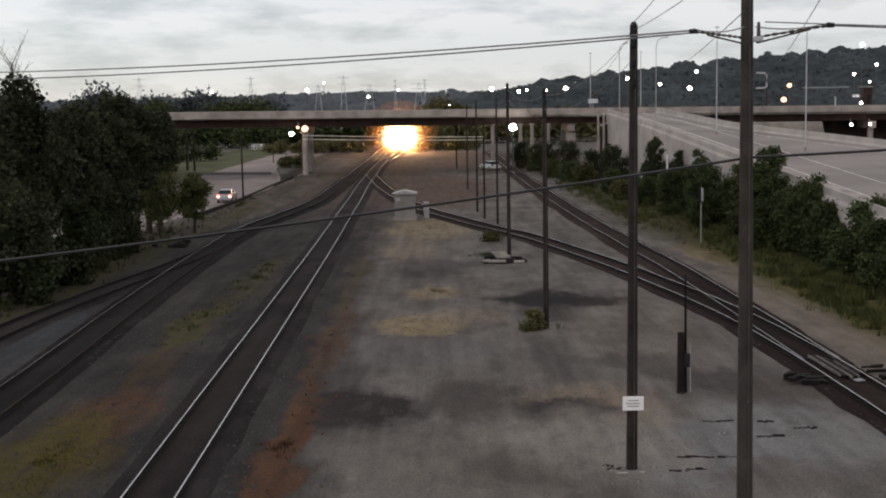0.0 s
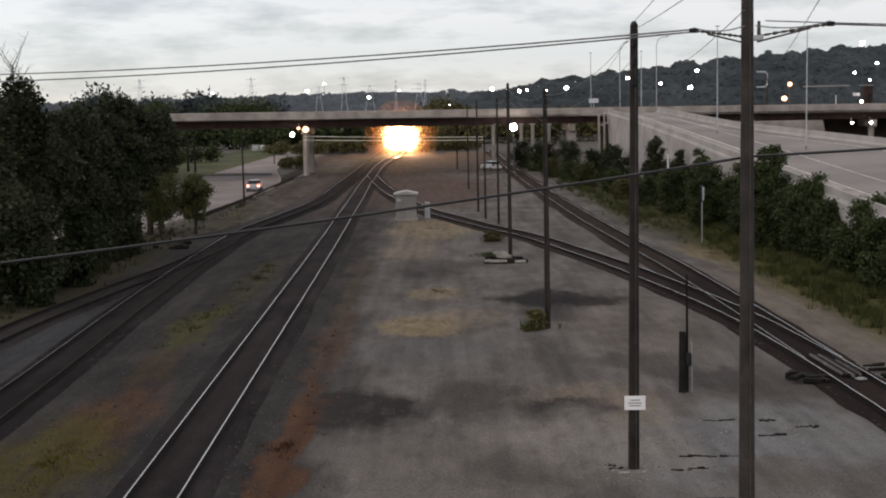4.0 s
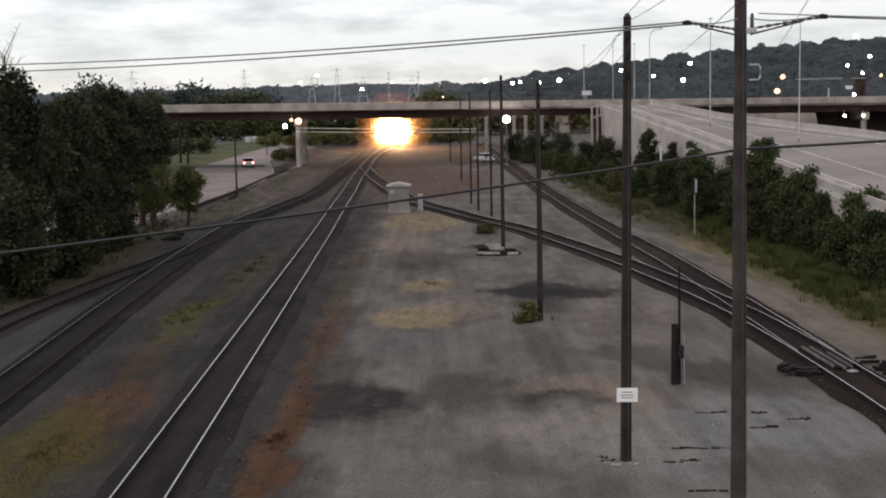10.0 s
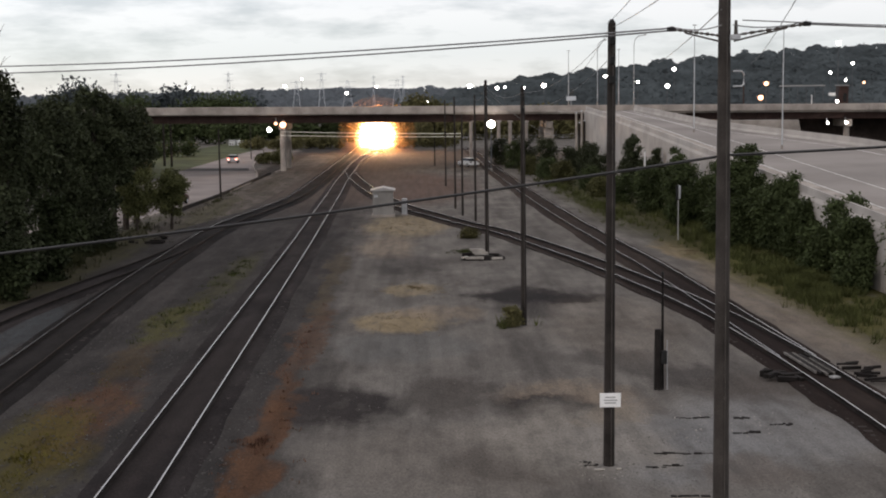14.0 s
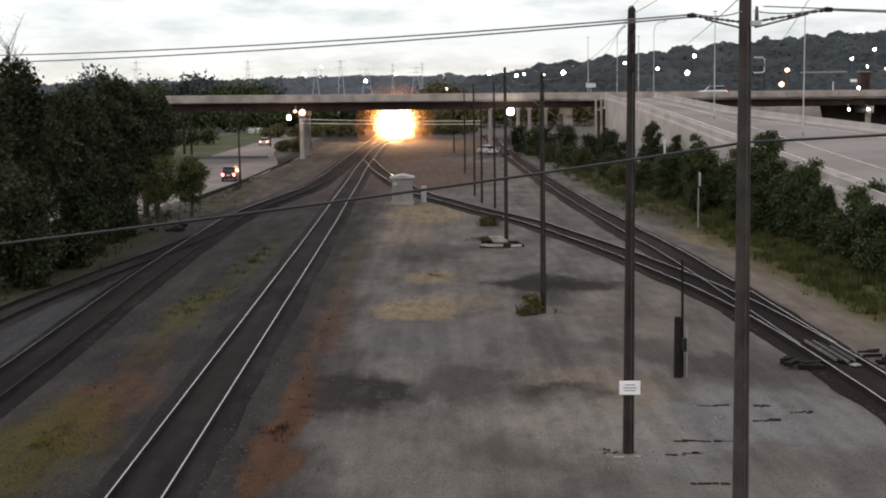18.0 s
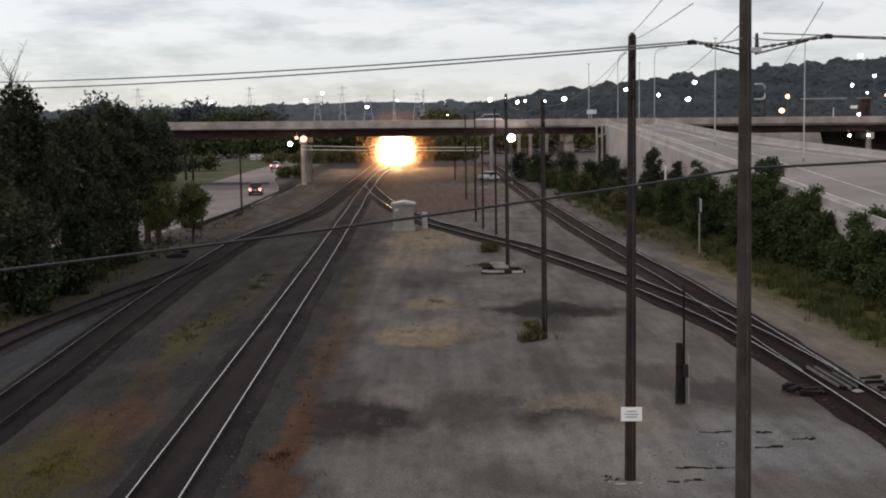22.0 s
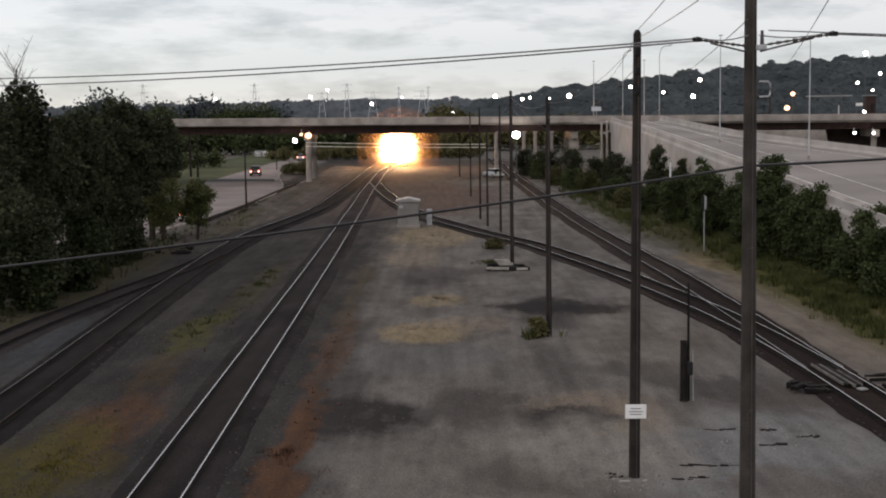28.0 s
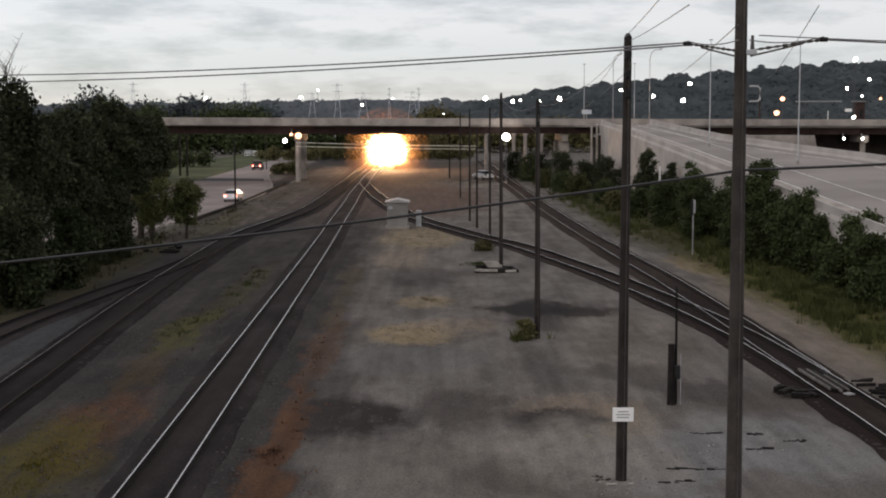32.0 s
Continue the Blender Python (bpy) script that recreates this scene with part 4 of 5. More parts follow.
for x, y, z, c, big in ((83, 420, 19.7, 1, 0.7), (70.0, 260, 13.3, 2, 0.6), (68.9, 260, 10.5, 2, 0.72), (134, 420, 18, 1, 0.5), (97.5, 300, 22.7, 1, 0.65), (134.5, 400, 20.4, 1, 0.55), (139, 420, 15.5, 1, 0.4)):
    street_lamp(x, y, 0.0, z, c, big, group="lamps behind the bridge")
for x, y, base, z, arm in ((32.0, 150, 6.8, 19.0, 0), (35.3, 125, 5.75, 17.4, 0), (37.2, 212.4, 9.9, 21.0, 1.85), (24.6, 212.4, 9.9, 18.5, 0), (30.65, 212.4, 9.9, 20.2, 1.3), (32.85, 212.4, 9.9, 18.6, 0)):
    street_lamp(x, y, base, z, 0, 0.28, arm, "tall lamp posts on the ramp")


def roadside():
    """Things on the far side of the bridge, before the bluff, stretched up from the ground to fit the camera's view."""
    t = thing("guard_rail", "long pale steel guard rail on the far road", "guard rail", at=pose(89.2, 300, 0))
    part("beam", box(bmesh.new(), 0, 0, 13.05, 10.8, 0.1, 0.3, 0.03), M_grey, t)
    for k in range(6):
        part("post", box(bmesh.new(), -5.0 + 2.0 * k, 0.1, 6.4, 0.14, 0.14, 13.0, 0.01), M_lpost, t)
    t = thing("far_shed", "dark shed with a pale flat roof, stretched tall to the camera's view", "shed", at=pose(98.6, 300, 0))
    part("wall", box(bmesh.new(), 0, 0, 6.4, 2.1, 2.6, 13.0, 0.05), M_girder, t)
    part("roof", box(bmesh.new(), 0, 0, 13.0, 2.5, 3.0, 0.2, 0.03), M_grey, t)
    part("door", box(bmesh.new(), 0.2, -1.32, 10.2, 0.8, 0.04, 2.0, 0.01), M_black, t)
    t = thing("road_sign", "small white panel sign on a post beyond the bridge", "road sign", at=pose(83.4, 260, 0))
    part("panel", box(bmesh.new(), 0, 0, 11.0, 1.4, 0.06, 0.6, 0.02), M_white, t)
    part("post", rod(bmesh.new(), (0.5, 0.08, -0.1), (0.5, 0.08, 11.2), 0.06, 0.05, 6), M_lpost, t)
    street_lamp(84.1, 259, 0.0, 9.55, 1, 0.36, group="lamps behind the bridge")
    # this lamp stands in for a small amber traffic signal
    street_lamp(103.6, 300, 0.0, 13.6, 2, 0.4, group="lamps behind the bridge")
    t = thing("white_post", "white post beside the far road, stretched tall to the camera's view", "post", "marker posts", pose(91.5, 300, 0))
    part("stake", rod(bmesh.new(), (0, 0, -0.1), (0, 0, 10.9), 0.16, 0.14, 8), M_white, t)


roadside()


def wall_lamp(x, y, z, colour, big):
    t = thing("bridge_lamp", "lit floodlight under the edge of the bridge", "lamp", "floodlights at the bridge", pose(x, y, z))
    part("housing", box(bmesh.new(), 0, 0.35, big * 0.5, big * 1.4, 0.5, big * 0.9, 0.04), M_grey, t)
    # ball larger than a real lens, to take in the glare round it
    part("lens", ball(bmesh.new(), (0, 0, 0), big, 12, 0.9), M_lampw if colour == 1 else M_lampo, t)
    part("hanger", rod(bmesh.new(), (0, 0.5, 0), (0, 0.5, 7.4 - z if z < 7 else 0.8), 0.05, 0.05, 6), M_galv, t)


wall_lamp(-23.1, 199.6, 6.7, 1, 0.36)
wall_lamp(-21.0, 199.6, 7.45, 2, 0.5)
wall_lamp(-22.1, 199.6, 7.65, 2, 0.24)
for x in (61.9, 64.8):
    wall_lamp(x + 1.6, 199.8, 6.6, 1, 0.2)
# added lamp that stands in for car headlights on a far road
street_lamp(10.98, 197.5, 0.0, 7.15, 1, 0.76, group="lamps before the bridge")


# ---------------------------------------------------------------- things in the yard
def relay_hut():
    t = thing("relay_hut", "small pale metal signal hut with a low gabled roof", "hut", at=pose(-3.55, 122.6, 0))
    part("base_slab", box(bmesh.new(), 0, 0, 0.06, 2.2, 2.2, 0.3, 0.02), M_conc2, t)
    for x in (-0.64, 0, 0.64):
        part("wall_panel", box(bmesh.new(), x, -0.9, 1.34, 0.63, 0.05, 2.3, 0.012), M_hut, t)
    for x in (-0.94, 0.94):
        part("wall_panel", box(bmesh.new(), x, 0.02, 1.34, 0.05, 1.8, 2.3, 0.01), M_hut, t)
    part("wall_panel", box(bmesh.new(), 0, 0.93, 1.34, 1.83, 0.05, 2.3, 0.01), M_hut, t)
    bm = bmesh.new()
    w, d = 1.16, 1.12
    v = [bm.verts.new(p) for p in ((-w, -d, 2.58), (0, -d, 2.84), (w, -d, 2.58), (-w, d, 2.58), (0, d, 2.84), (w, d, 2.58), (-w, -d, 2.48), (w, -d, 2.48), (-w, d, 2.48), (w, d, 2.48))]
    for q in ((0, 1, 4, 3), (1, 2, 5, 4), (0, 6, 7, 2, 1), (3, 4, 5, 9, 8), (0, 3, 8, 6), (2, 7, 9, 5), (6, 8, 9, 7)):
        bm.faces.new([v[k] for k in q])
    bmesh.ops.recalc_face_normals(bm, faces=bm.faces)
    part("roof", bm, M_roof, t, "pale sheet metal roof")
    d = part("door", box(bmesh.new(), 0.1, -0.94, 1.25, 0.66, 0.03, 1.95, 0.01), M_hut, t)
    part("handle", rod(bmesh.new(), (0.34, -0.98, 1.1), (0.34, -0.98, 1.25), 0.02, 0.02, 6), M_black, d)
    part("vent", box(bmesh.new(), -0.64, -0.935, 2.0, 0.36, 0.03, 0.25, 0.01), M_galv, t)
    c = thing("equipment_cabinet", "slim grey trackside cabinet beside the hut", "cabinet", at=pose(-1.55, 123.4, 0))
    part("body", box(bmesh.new(), 0, 0, 0.85, 0.5, 0.5, 1.5, 0.03), M_galv, c)
    part("plinth", box(bmesh.new(), 0, 0, 0.02, 0.6, 0.6, 0.2, 0.01), M_conc2, c)
    part("door", box(bmesh.new(), 0, -0.255, 0.85, 0.42, 0.02, 1.35, 0.008), M_galv, c)


relay_hut()


def timber_box():
    """A low crib of old ties stacked round the pole foot."""
    t = thing("timber_crib", "low crib of dark old timbers with pale tops round a pole", "timber", at=pose(4.25, 88.2, 0))
    rg = random.Random(4)
    for x, y, z, L, w, h, rz in ((-0.75, -0.62, 0.1, 1.3, 0.24, 0.2, -0.12), (0.72, -0.5, 0.1, 1.35, 0.22, 0.2, 0.16), (-1.28, 0.0, 0.11, 1.15, 0.24, 0.22, 1.35), (1.3, 0.1, 0.11, 1.1, 0.22, 0.2, 1.75),
                                 (-0.7, 0.75, 0.1, 1.4, 0.24, 0.2, 0.1), (0.65, 0.8, 0.1, 1.3, 0.24, 0.2, -0.14), (-0.95, 0.35, 0.33, 0.95, 0.22, 0.2, 0.35), (0.55, 0.1, 0.3, 1.2, 0.2, 0.18, -0.3)):
        part("timber", box(bmesh.new(), x, y, z, L, w, h, 0.02, rz), M_wood2, t)
    for x, y, z, L, w, h, rz in ((-0.6, -0.85, 0.2, 1.25, 0.14, 0.18, -0.1), (-1.25, -0.55, 0.2, 0.5, 0.2, 0.14, 0.7), (0.95, -0.72, 0.14, 0.75, 0.12, 0.16, 0.12)):
        part("board", box(bmesh.new(), x, y, z, L, w, h, 0.02, rz), M_pale, t, "pale weathered board")
    for k in range(5):
        part("slab", box(bmesh.new(), -0.42 + 0.09 * k, 0.55 - 0.1 * k, 0.64 - 0.075 * k, 1.0 + rg.uniform(-0.12, 0.12), 0.3, 0.07, 0.02, 0.12 + rg.uniform(-0.06, 0.06)), M_pale, t, "pale weathered slab leaning in the crib")
    part("infill", rod(bmesh.new(), (0, 0, -0.05), (0, 0, 0.3), 1.05, 0.75, 14), M_wood2, t)


timber_box()


def signal_post():
    t = thing("old_post", "charred short wooden post with a thin rod and box", "post", at=pose(8.94, 47.6, 0))
    part("stump", rod(bmesh.new(), (-0.05, 0, -0.2), (-0.08, 0, 2.3), 0.17, 0.12, 10), M_wood2, t)
    part("rod", rod(bmesh.new(), (0.12, 0.05, 0), (0.1, 0.05, 4.35), 0.06, 0.04, 8), M_wood2, t)
    part("cap", rod(bmesh.new(), (0.1, 0.05, 4.35), (0.1, 0.05, 4.5), 0.07, 0.03, 8), M_black, t)
    part("meter_box", box(bmesh.new(), 0.14, -0.08, 1.25, 0.22, 0.2, 0.5, 0.02), M_black, t)
    part("conduit", rod(bmesh.new(), (0.28, -0.06, 0), (0.26, -0.06, 1.9), 0.017, 0.017, 6), M_galv, t)


signal_post()


def crossing_planks():
    t = thing("crossing_panel", "pale and dark worn planks between rails at a track crossing", "planks", at=pose(15.66, 50.8, 0.19, 0, 0, 2))
    for x, w, y, L, pale in ((-0.36, 0.08, 0.3, 3.9, True), (-0.21, 0.17, 0.1, 4.0, False), (-0.05, 0.08, 0.0, 4.2, True), (0.12, 0.15, -0.1, 3.8, False), (0.28, 0.06, -0.5, 2.9, True), (0.42, 0.14, 0.2, 3.6, False)):
        part("plank", box(bmesh.new(), x, y, 0.02, w, L, 0.1, 0.01), M_stone if pale else M_wood2, t)
    part("end_block", box(bmesh.new(), 0.1, -2.45, -0.01, 0.36, 0.34, 0.08, 0.04, 0.3), M_grey, t, "broken grey concrete block")


crossing_planks()


def scrap(x, y, seed, label, n=9, spread=0.9):
    t = thing("scrap_pile", label, "scrap", "scrap beside the tracks", pose(x, y, 0))
    rg = random.Random(seed)
    for i in range(n):
        part("piece", box(bmesh.new(), rg.uniform(-spread, spread), rg.uniform(-0.6, 0.6), 0.12 + 0.12 * rg.random(), rg.uniform(0.25, 0.95), rg.uniform(0.1, 0.24), rg.uniform(0.1, 0.24), 0.015, rg.uniform(-1.4, 1.4)), M_wood2, t)


scrap(14.05, 49.0, 1, "heap of dark broken ties beside the siding", 11, 0.7)
t = thing("scrap_pile", "dark splintered sticks and ties beyond the siding", "scrap", "scrap beside the tracks", pose(17.3, 49.2, 0))
rgs = random.Random(12)
for i in range(12):
    part("stick", box(bmesh.new(), rgs.uniform(-0.25, 0.6), -1.7 + 0.31 * i, 0.08 + 0.16 * rgs.random(), rgs.uniform(0.5, 1.3), rgs.uniform(0.06, 0.14), rgs.uniform(0.06, 0.14), 0.012, rgs.uniform(-0.5, 0.7)), M_wood2, t)
scrap(-21.6, 101.0, 3, "dark scrap lying under the trees", 6, 1.4)
scrap(-20.9, 104.0, 5, "dark scrap lying under the trees", 4, 0.8)
rgt = random.Random(8)
for x, y, rz, L in ((9.25, 43.1, -2, 1.25), (8.0, 38.75, -1, 1.7), (7.2, 37.35, 2, 1.1), (10.6, 41.05, -2, 0.9), (7.3, 34.4, 3, 1.0), (10.9, 42.95, 4, 0.6), (12.0, 42.0, -8, 0.7), (5.02, 37.55, 10, 0.55), (4.85, 37.9, -14, 0.4)):
    t = thing("half_buried_tie", "dark splintered tie half buried in gravel", "timber", "buried ties", pose(x, y, 0.0, 0, 0, rz))
    for k in range(6):
        part("splinter", box(bmesh.new(), (k - 2.5) * L * 0.17 + rgt.uniform(-0.05, 0.05), rgt.uniform(-0.09, 0.09), rgt.uniform(-0.02, 0.015), L * rgt.uniform(0.12, 0.26), rgt.uniform(0.05, 0.15), rgt.uniform(0.04, 0.09), 0.012, rgt.uniform(-0.3, 0.3)), M_wood2, t)
for x, y, rz, L in ((5.2, 37.05, 8, 0.32), (5.72, 37.1, -12, 0.24)):
    bm = box(bmesh.new(), 0, 0, 0, L, 0.11, 0.05, 0.012)
    box(bm, L * 0.42, 0.03, 0.01, L * 0.3, 0.07, 0.04, 0.01, 0.3)
    t = tagged(mesh_ob("broken_board", bm, M_pale), "pale splintered board lying at a pole foot", "board", "boards at the pole foot")
    t.matrix_basis = pose(x, y, 0.04, 0, 0, rz)


def marker_post(x, y, h, label):
    t = thing("marker_post", label, "post", "marker posts", pose(x, y, 0))
    part("stake", box(bmesh.new(), 0, 0, h / 2 - 0.1, 0.09, 0.06, h, 0.01), M_grey, t)
    part("plate", box(bmesh.new(), -0.1, -0.05, h - 0.75, 0.2, 0.03, 1.2, 0.01), M_black, t)
    part("plate", box(bmesh.new(), 0.09, -0.05, h - 0.7, 0.16, 0.03, 1.0, 0.01), M_galv, t, "pale reflector plate")


marker_post(19.8, 98.2, 4.4, "tall grey marker post with a dark plate")
t = thing("white_post", "tall white painted post among the bushes", "post", "marker posts", pose(21.9, 125, 0))
part("stake", rod(bmesh.new(), (0, 0, -0.2), (0, 0, 5.7), 0.1, 0.09, 10), M_white, t)
part("cap", rod(bmesh.new(), (0, 0, 5.7), (0, 0, 5.85), 0.12, 0.05, 10), M_grey, t)
for x, h, pale in ((24.0, 8.6, True), (24.43, 7.1, False), (24.82, 8.9, True), (25.22, 7.4, False)):
    t = thing("bollard_pile", "slim pale concrete pile standing by the bridge end" if pale else "weathered dark timber pile standing by the bridge end",
              "pile", "piles at the bridge end", pose(x, 197, 0))
    part("shaft", rod(bmesh.new(), (0, 0, -0.2), (0, 0, h), 0.18, 0.16, 10), M_conc if pale else M_pole, t)
    part("cap", rod(bmesh.new(), (0, 0, h), (0, 0, h + 0.15), 0.2, 0.15, 10), M_galv, t)
for x, y, h in ((13.9, 226, 6.9), (15.9, 226, 6.9), (18.4, 222, 6.9), (9.2, 230, 6.9)):
    t = thing("support_column", "slim pale concrete column under the bridge", "column", "columns under the bridge", pose(x, y, 0))
    part("shaft", rod(bmesh.new(), (0, 0, -0.2), (0, 0, h), 0.3, 0.3, 12), M_conc, t)
    part("collar", rod(bmesh.new(), (0, 0, h), (0, 0, h + 0.3), 0.45, 0.45, 12), M_conc, t)


# ---------------------------------------------------------------- vehicles
def car(label, body_mat, lit=True, suv=False, name="car", group="cars", cabin=None):
    """A car that points along +y: body, cabin, glass, wheels, lamps."""
    t = thing(name, label, "car", group)
    k = 1.12 if suv else 1.0
    bm = bmesh.new()
    prof = [(-2.25, 0.35), (-2.3, 0.62), (-2.22, 0.95 * k), (-1.5, 1.0 * k), (1.0, 0.98 * k), (2.0, 0.85 * k), (2.28, 0.6), (2.25, 0.35)]
    ls = [bm.verts.new((-0.88, y, z)) for y, z in prof]
    rs = [bm.verts.new((0.88, y, z)) for y, z in prof]
    bm.faces.new(ls[::-1])
    bm.faces.new(rs)
    for i in range(len(prof)):
        j = (i + 1) % len(prof)
        bm.faces.new((ls[i], ls[j], rs[j], rs[i]))
    bmesh.ops.recalc_face_normals(bm, faces=bm.faces)
    bmesh.ops.bevel(bm, geom=list(bm.edges), offset=0.06, segments=2, affect="EDGES")
    part("body", bm, body_mat, t)
    bm = bmesh.new()
    back = -2.1 if suv else -1.75
    top = 1.72 if suv else 1.42
    prof = [(back, 0.98 * k, 0.8), (back + 0.35, top, 0.66), (0.2, top + 0.02, 0.66), (1.05, 0.96 * k, 0.8)]
    ls = [bm.verts.new((-w, y, z)) for y, z, w in prof]
    rs = [bm.verts.new((w, y, z)) for y, z, w in prof]
    bm.faces.new(ls[::-1])
    bm.faces.new(rs)
    for i in range(4):
        j = (i + 1) % 4
        bm.faces.new((ls[i], ls[j], rs[j], rs[i]))
    bmesh.ops.recalc_face_normals(bm, faces=bm.faces)
    bmesh.ops.bevel(bm, geom=list(bm.edges), offset=0.05, segments=2, affect="EDGES")
    part("cabin", bm, cabin or M_glass, t)
    part("roof", box(bmesh.new(), 0, (back + 0.55) / 2, top + 0.02, 1.28, 0.55 - back - 0.3, 0.06, 0.02), body_mat, t)
    part("bumper", box(bmesh.new(), 0, -2.3, 0.5, 1.7, 0.14, 0.24, 0.03), body_mat, t)
    part("plate", box(bmesh.new(), 0, -2.32, 0.78, 0.42, 0.03, 0.14, 0.01), M_white, t)
    for x in (-0.8, 0.8):
        for y in (-1.4, 1.42):
            w = part("tyre", rod(bmesh.new(), (x - 0.11, y, 0.33), (x + 0.11, y, 0.33), 0.33, 0.33, 16), M_black, t)
            part("rim", rod(bmesh.new(), (x - 0.12, y, 0.33), (x + 0.12, y, 0.33), 0.2, 0.2, 12), M_galv, w)
        part("tail_lamp", box(bmesh.new(), x * 0.85, -2.24, 0.84 * k, 0.36, 0.12, 0.22, 0.02), M_tail if lit else M_girder, t)
        part("head_lamp", box(bmesh.new(), x * 0.85, 2.2, 0.68, 0.34, 0.12, 0.18, 0.02), M_headc if lit else M_glass, t)
        if lit:
            part("reversing_lamp", ball(bmesh.new(), (x * 0.85, -2.3, 0.72 * k), 0.15, 8), M_rear, t)
    return t


M_carw = mat("white_car_paint", (0.72, 0.73, 0.74), 0.25, 0.05, 1, 20, 0.0)
M_carr = mat("dark_red_car_paint", (0.045, 0.012, 0.012), 0.3, 0.05, 1, 20, 0.0)
M_cars = mat("silver_car_paint", (0.42, 0.43, 0.44), 0.3, 0.05, 1, 20, 0.0, 0.4)
car_a = car("silver car with glowing tail lamps on the street", M_cars)
car_b = car("dark maroon sport utility car with glowing tail lamps", M_carr, suv=True)
car_c = car("white car with glowing tail lamps on the street", M_carw)
car_d = car("white car crossing the bridge", M_carw, suv=True)
parked = car("white car parked beside the tracks", M_carw, lit=False, name="parked_car", group="parked cars")
parked.matrix_basis = pose(7.95, 211, 0.0, 0, 0, 24)


def far_building():
    t = thing("white_building", "small white flat-roofed building beyond the bridge", "building", at=pose(-46.4, 322, 0))
    part("wall", box(bmesh.new(), 0, 0, 0.75, 1.3, 5, 1.5, 0.05), M_white, t)
    part("wall", box(bmesh.new(), 1.7, 0.4, 0.8, 0.9, 4, 1.6, 0.05), M_white, t)
    part("roof", box(bmesh.new(), 0.0, 0, 1.57, 1.6, 5.4, 0.14, 0.02), M_grey, t)
    for x in (-0.3, 0.3, 1.7):
        part("window", box(bmesh.new(), x, -2.48 if x < 1 else -1.58, 0.8, 0.3, 0.12, 0.4, 0.01), M_glass, t)


far_building()


def locomotive():
    """A road locomotive that points to -y, with lit head and ditch lamps."""
    t = thing("locomotive", "diesel freight locomotive with blazing warm headlights", "locomotive")
    M_loco = mat("dark_loco_paint", (0.05, 0.035, 0.03), 0.45, 0.2, 0.6, 10, 0.05)
    part("underframe", box(bmesh.new(), 0, 10.5, 1.35, 3.0, 21, 0.4, 0.04), M_black, t)
    part("long_hood", box(bmesh.new(), 0, 13.2, 2.95, 1.9, 14.5, 2.8, 0.12), M_loco, t)
    cab = part("cab", box(bmesh.new(), 0, 4.5, 3.05, 3.0, 2.8, 3.0, 0.12), M_loco, t)
    for x in (-1.0, -0.35, 0.35, 1.0):
        part("windscreen", box(bmesh.new(), x, 3.08, 3.75, 0.5, 0.06, 0.6, 0.02), M_glass, cab)
    part("short_hood", box(bmesh.new(), 0, 2.0, 2.35, 1.9, 2.4, 1.6, 0.15), M_loco, t)
    part("pilot", box(bmesh.new(), 0, 0.35, 0.75, 2.9, 0.3, 1.0, 0.05), M_black, t)
    part("coupler", box(bmesh.new(), 0, -0.2, 0.95, 0.35, 0.9, 0.35, 0.05), M_black, t)
    part("fuel_tank", box(bmesh.new(), 0, 10.5, 0.85, 2.6, 5.0, 0.9, 0.15), M_black, t)
    for y in (4.5, 16.5):
        tr = part("truck_frame", box(bmesh.new(), 0, y, 0.95, 2.3, 4.6, 0.4, 0.05), M_black, t)
        for dy in (-1.7, 0, 1.2):
            part("wheelset", rod(bmesh.new(), (-0.83, y + dy, 0.95), (0.83, y + dy, 0.95), 0.5, 0.5, 18), M_rust, tr)
    for x in (-1.35, 1.35):
        part("handrail", tube([(x, 0.5, 1.6), (x, 0.5, 2.6), (x, 3.0, 2.6)], 0.025), M_white, t)
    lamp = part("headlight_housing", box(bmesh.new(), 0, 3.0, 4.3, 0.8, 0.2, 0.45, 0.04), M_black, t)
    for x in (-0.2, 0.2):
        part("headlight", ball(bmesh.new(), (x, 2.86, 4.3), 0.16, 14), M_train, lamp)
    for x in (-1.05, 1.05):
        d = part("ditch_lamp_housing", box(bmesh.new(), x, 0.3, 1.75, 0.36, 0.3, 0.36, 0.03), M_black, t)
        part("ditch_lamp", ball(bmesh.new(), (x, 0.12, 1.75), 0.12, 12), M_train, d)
    # added translucent shells that stand in for lens glare, lit only by the lamps
    def glare(name, cover, tint):
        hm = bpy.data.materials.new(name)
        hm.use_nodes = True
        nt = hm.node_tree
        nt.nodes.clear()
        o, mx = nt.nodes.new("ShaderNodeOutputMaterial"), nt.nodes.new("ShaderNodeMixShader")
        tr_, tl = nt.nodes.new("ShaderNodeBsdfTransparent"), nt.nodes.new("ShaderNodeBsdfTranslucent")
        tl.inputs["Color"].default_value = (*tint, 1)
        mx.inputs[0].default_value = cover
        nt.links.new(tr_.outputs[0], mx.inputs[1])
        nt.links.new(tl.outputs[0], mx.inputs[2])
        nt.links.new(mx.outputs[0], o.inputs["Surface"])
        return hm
    dense = glare("dense_glare", 0.16, (1.0, 0.93, 0.84))
    shells = [(2.2, dense), (3.2, dense), (4.0, dense), (4.6, glare("thin_glare", 0.035, (1.0, 0.74, 0.46))), (5.4, glare("thinner_glare", 0.018, (1.0, 0.68, 0.4))),
              (6.6, glare("faint_glare", 0.012, (1.0, 0.62, 0.34))), (8.4, glare("fainter_glare", 0.0055, (1.0, 0.6, 0.32)))]
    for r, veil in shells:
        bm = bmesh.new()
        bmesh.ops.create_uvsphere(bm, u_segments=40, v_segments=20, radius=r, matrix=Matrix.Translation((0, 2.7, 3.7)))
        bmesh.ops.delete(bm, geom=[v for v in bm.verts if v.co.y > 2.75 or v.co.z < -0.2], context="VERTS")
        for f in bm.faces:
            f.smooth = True
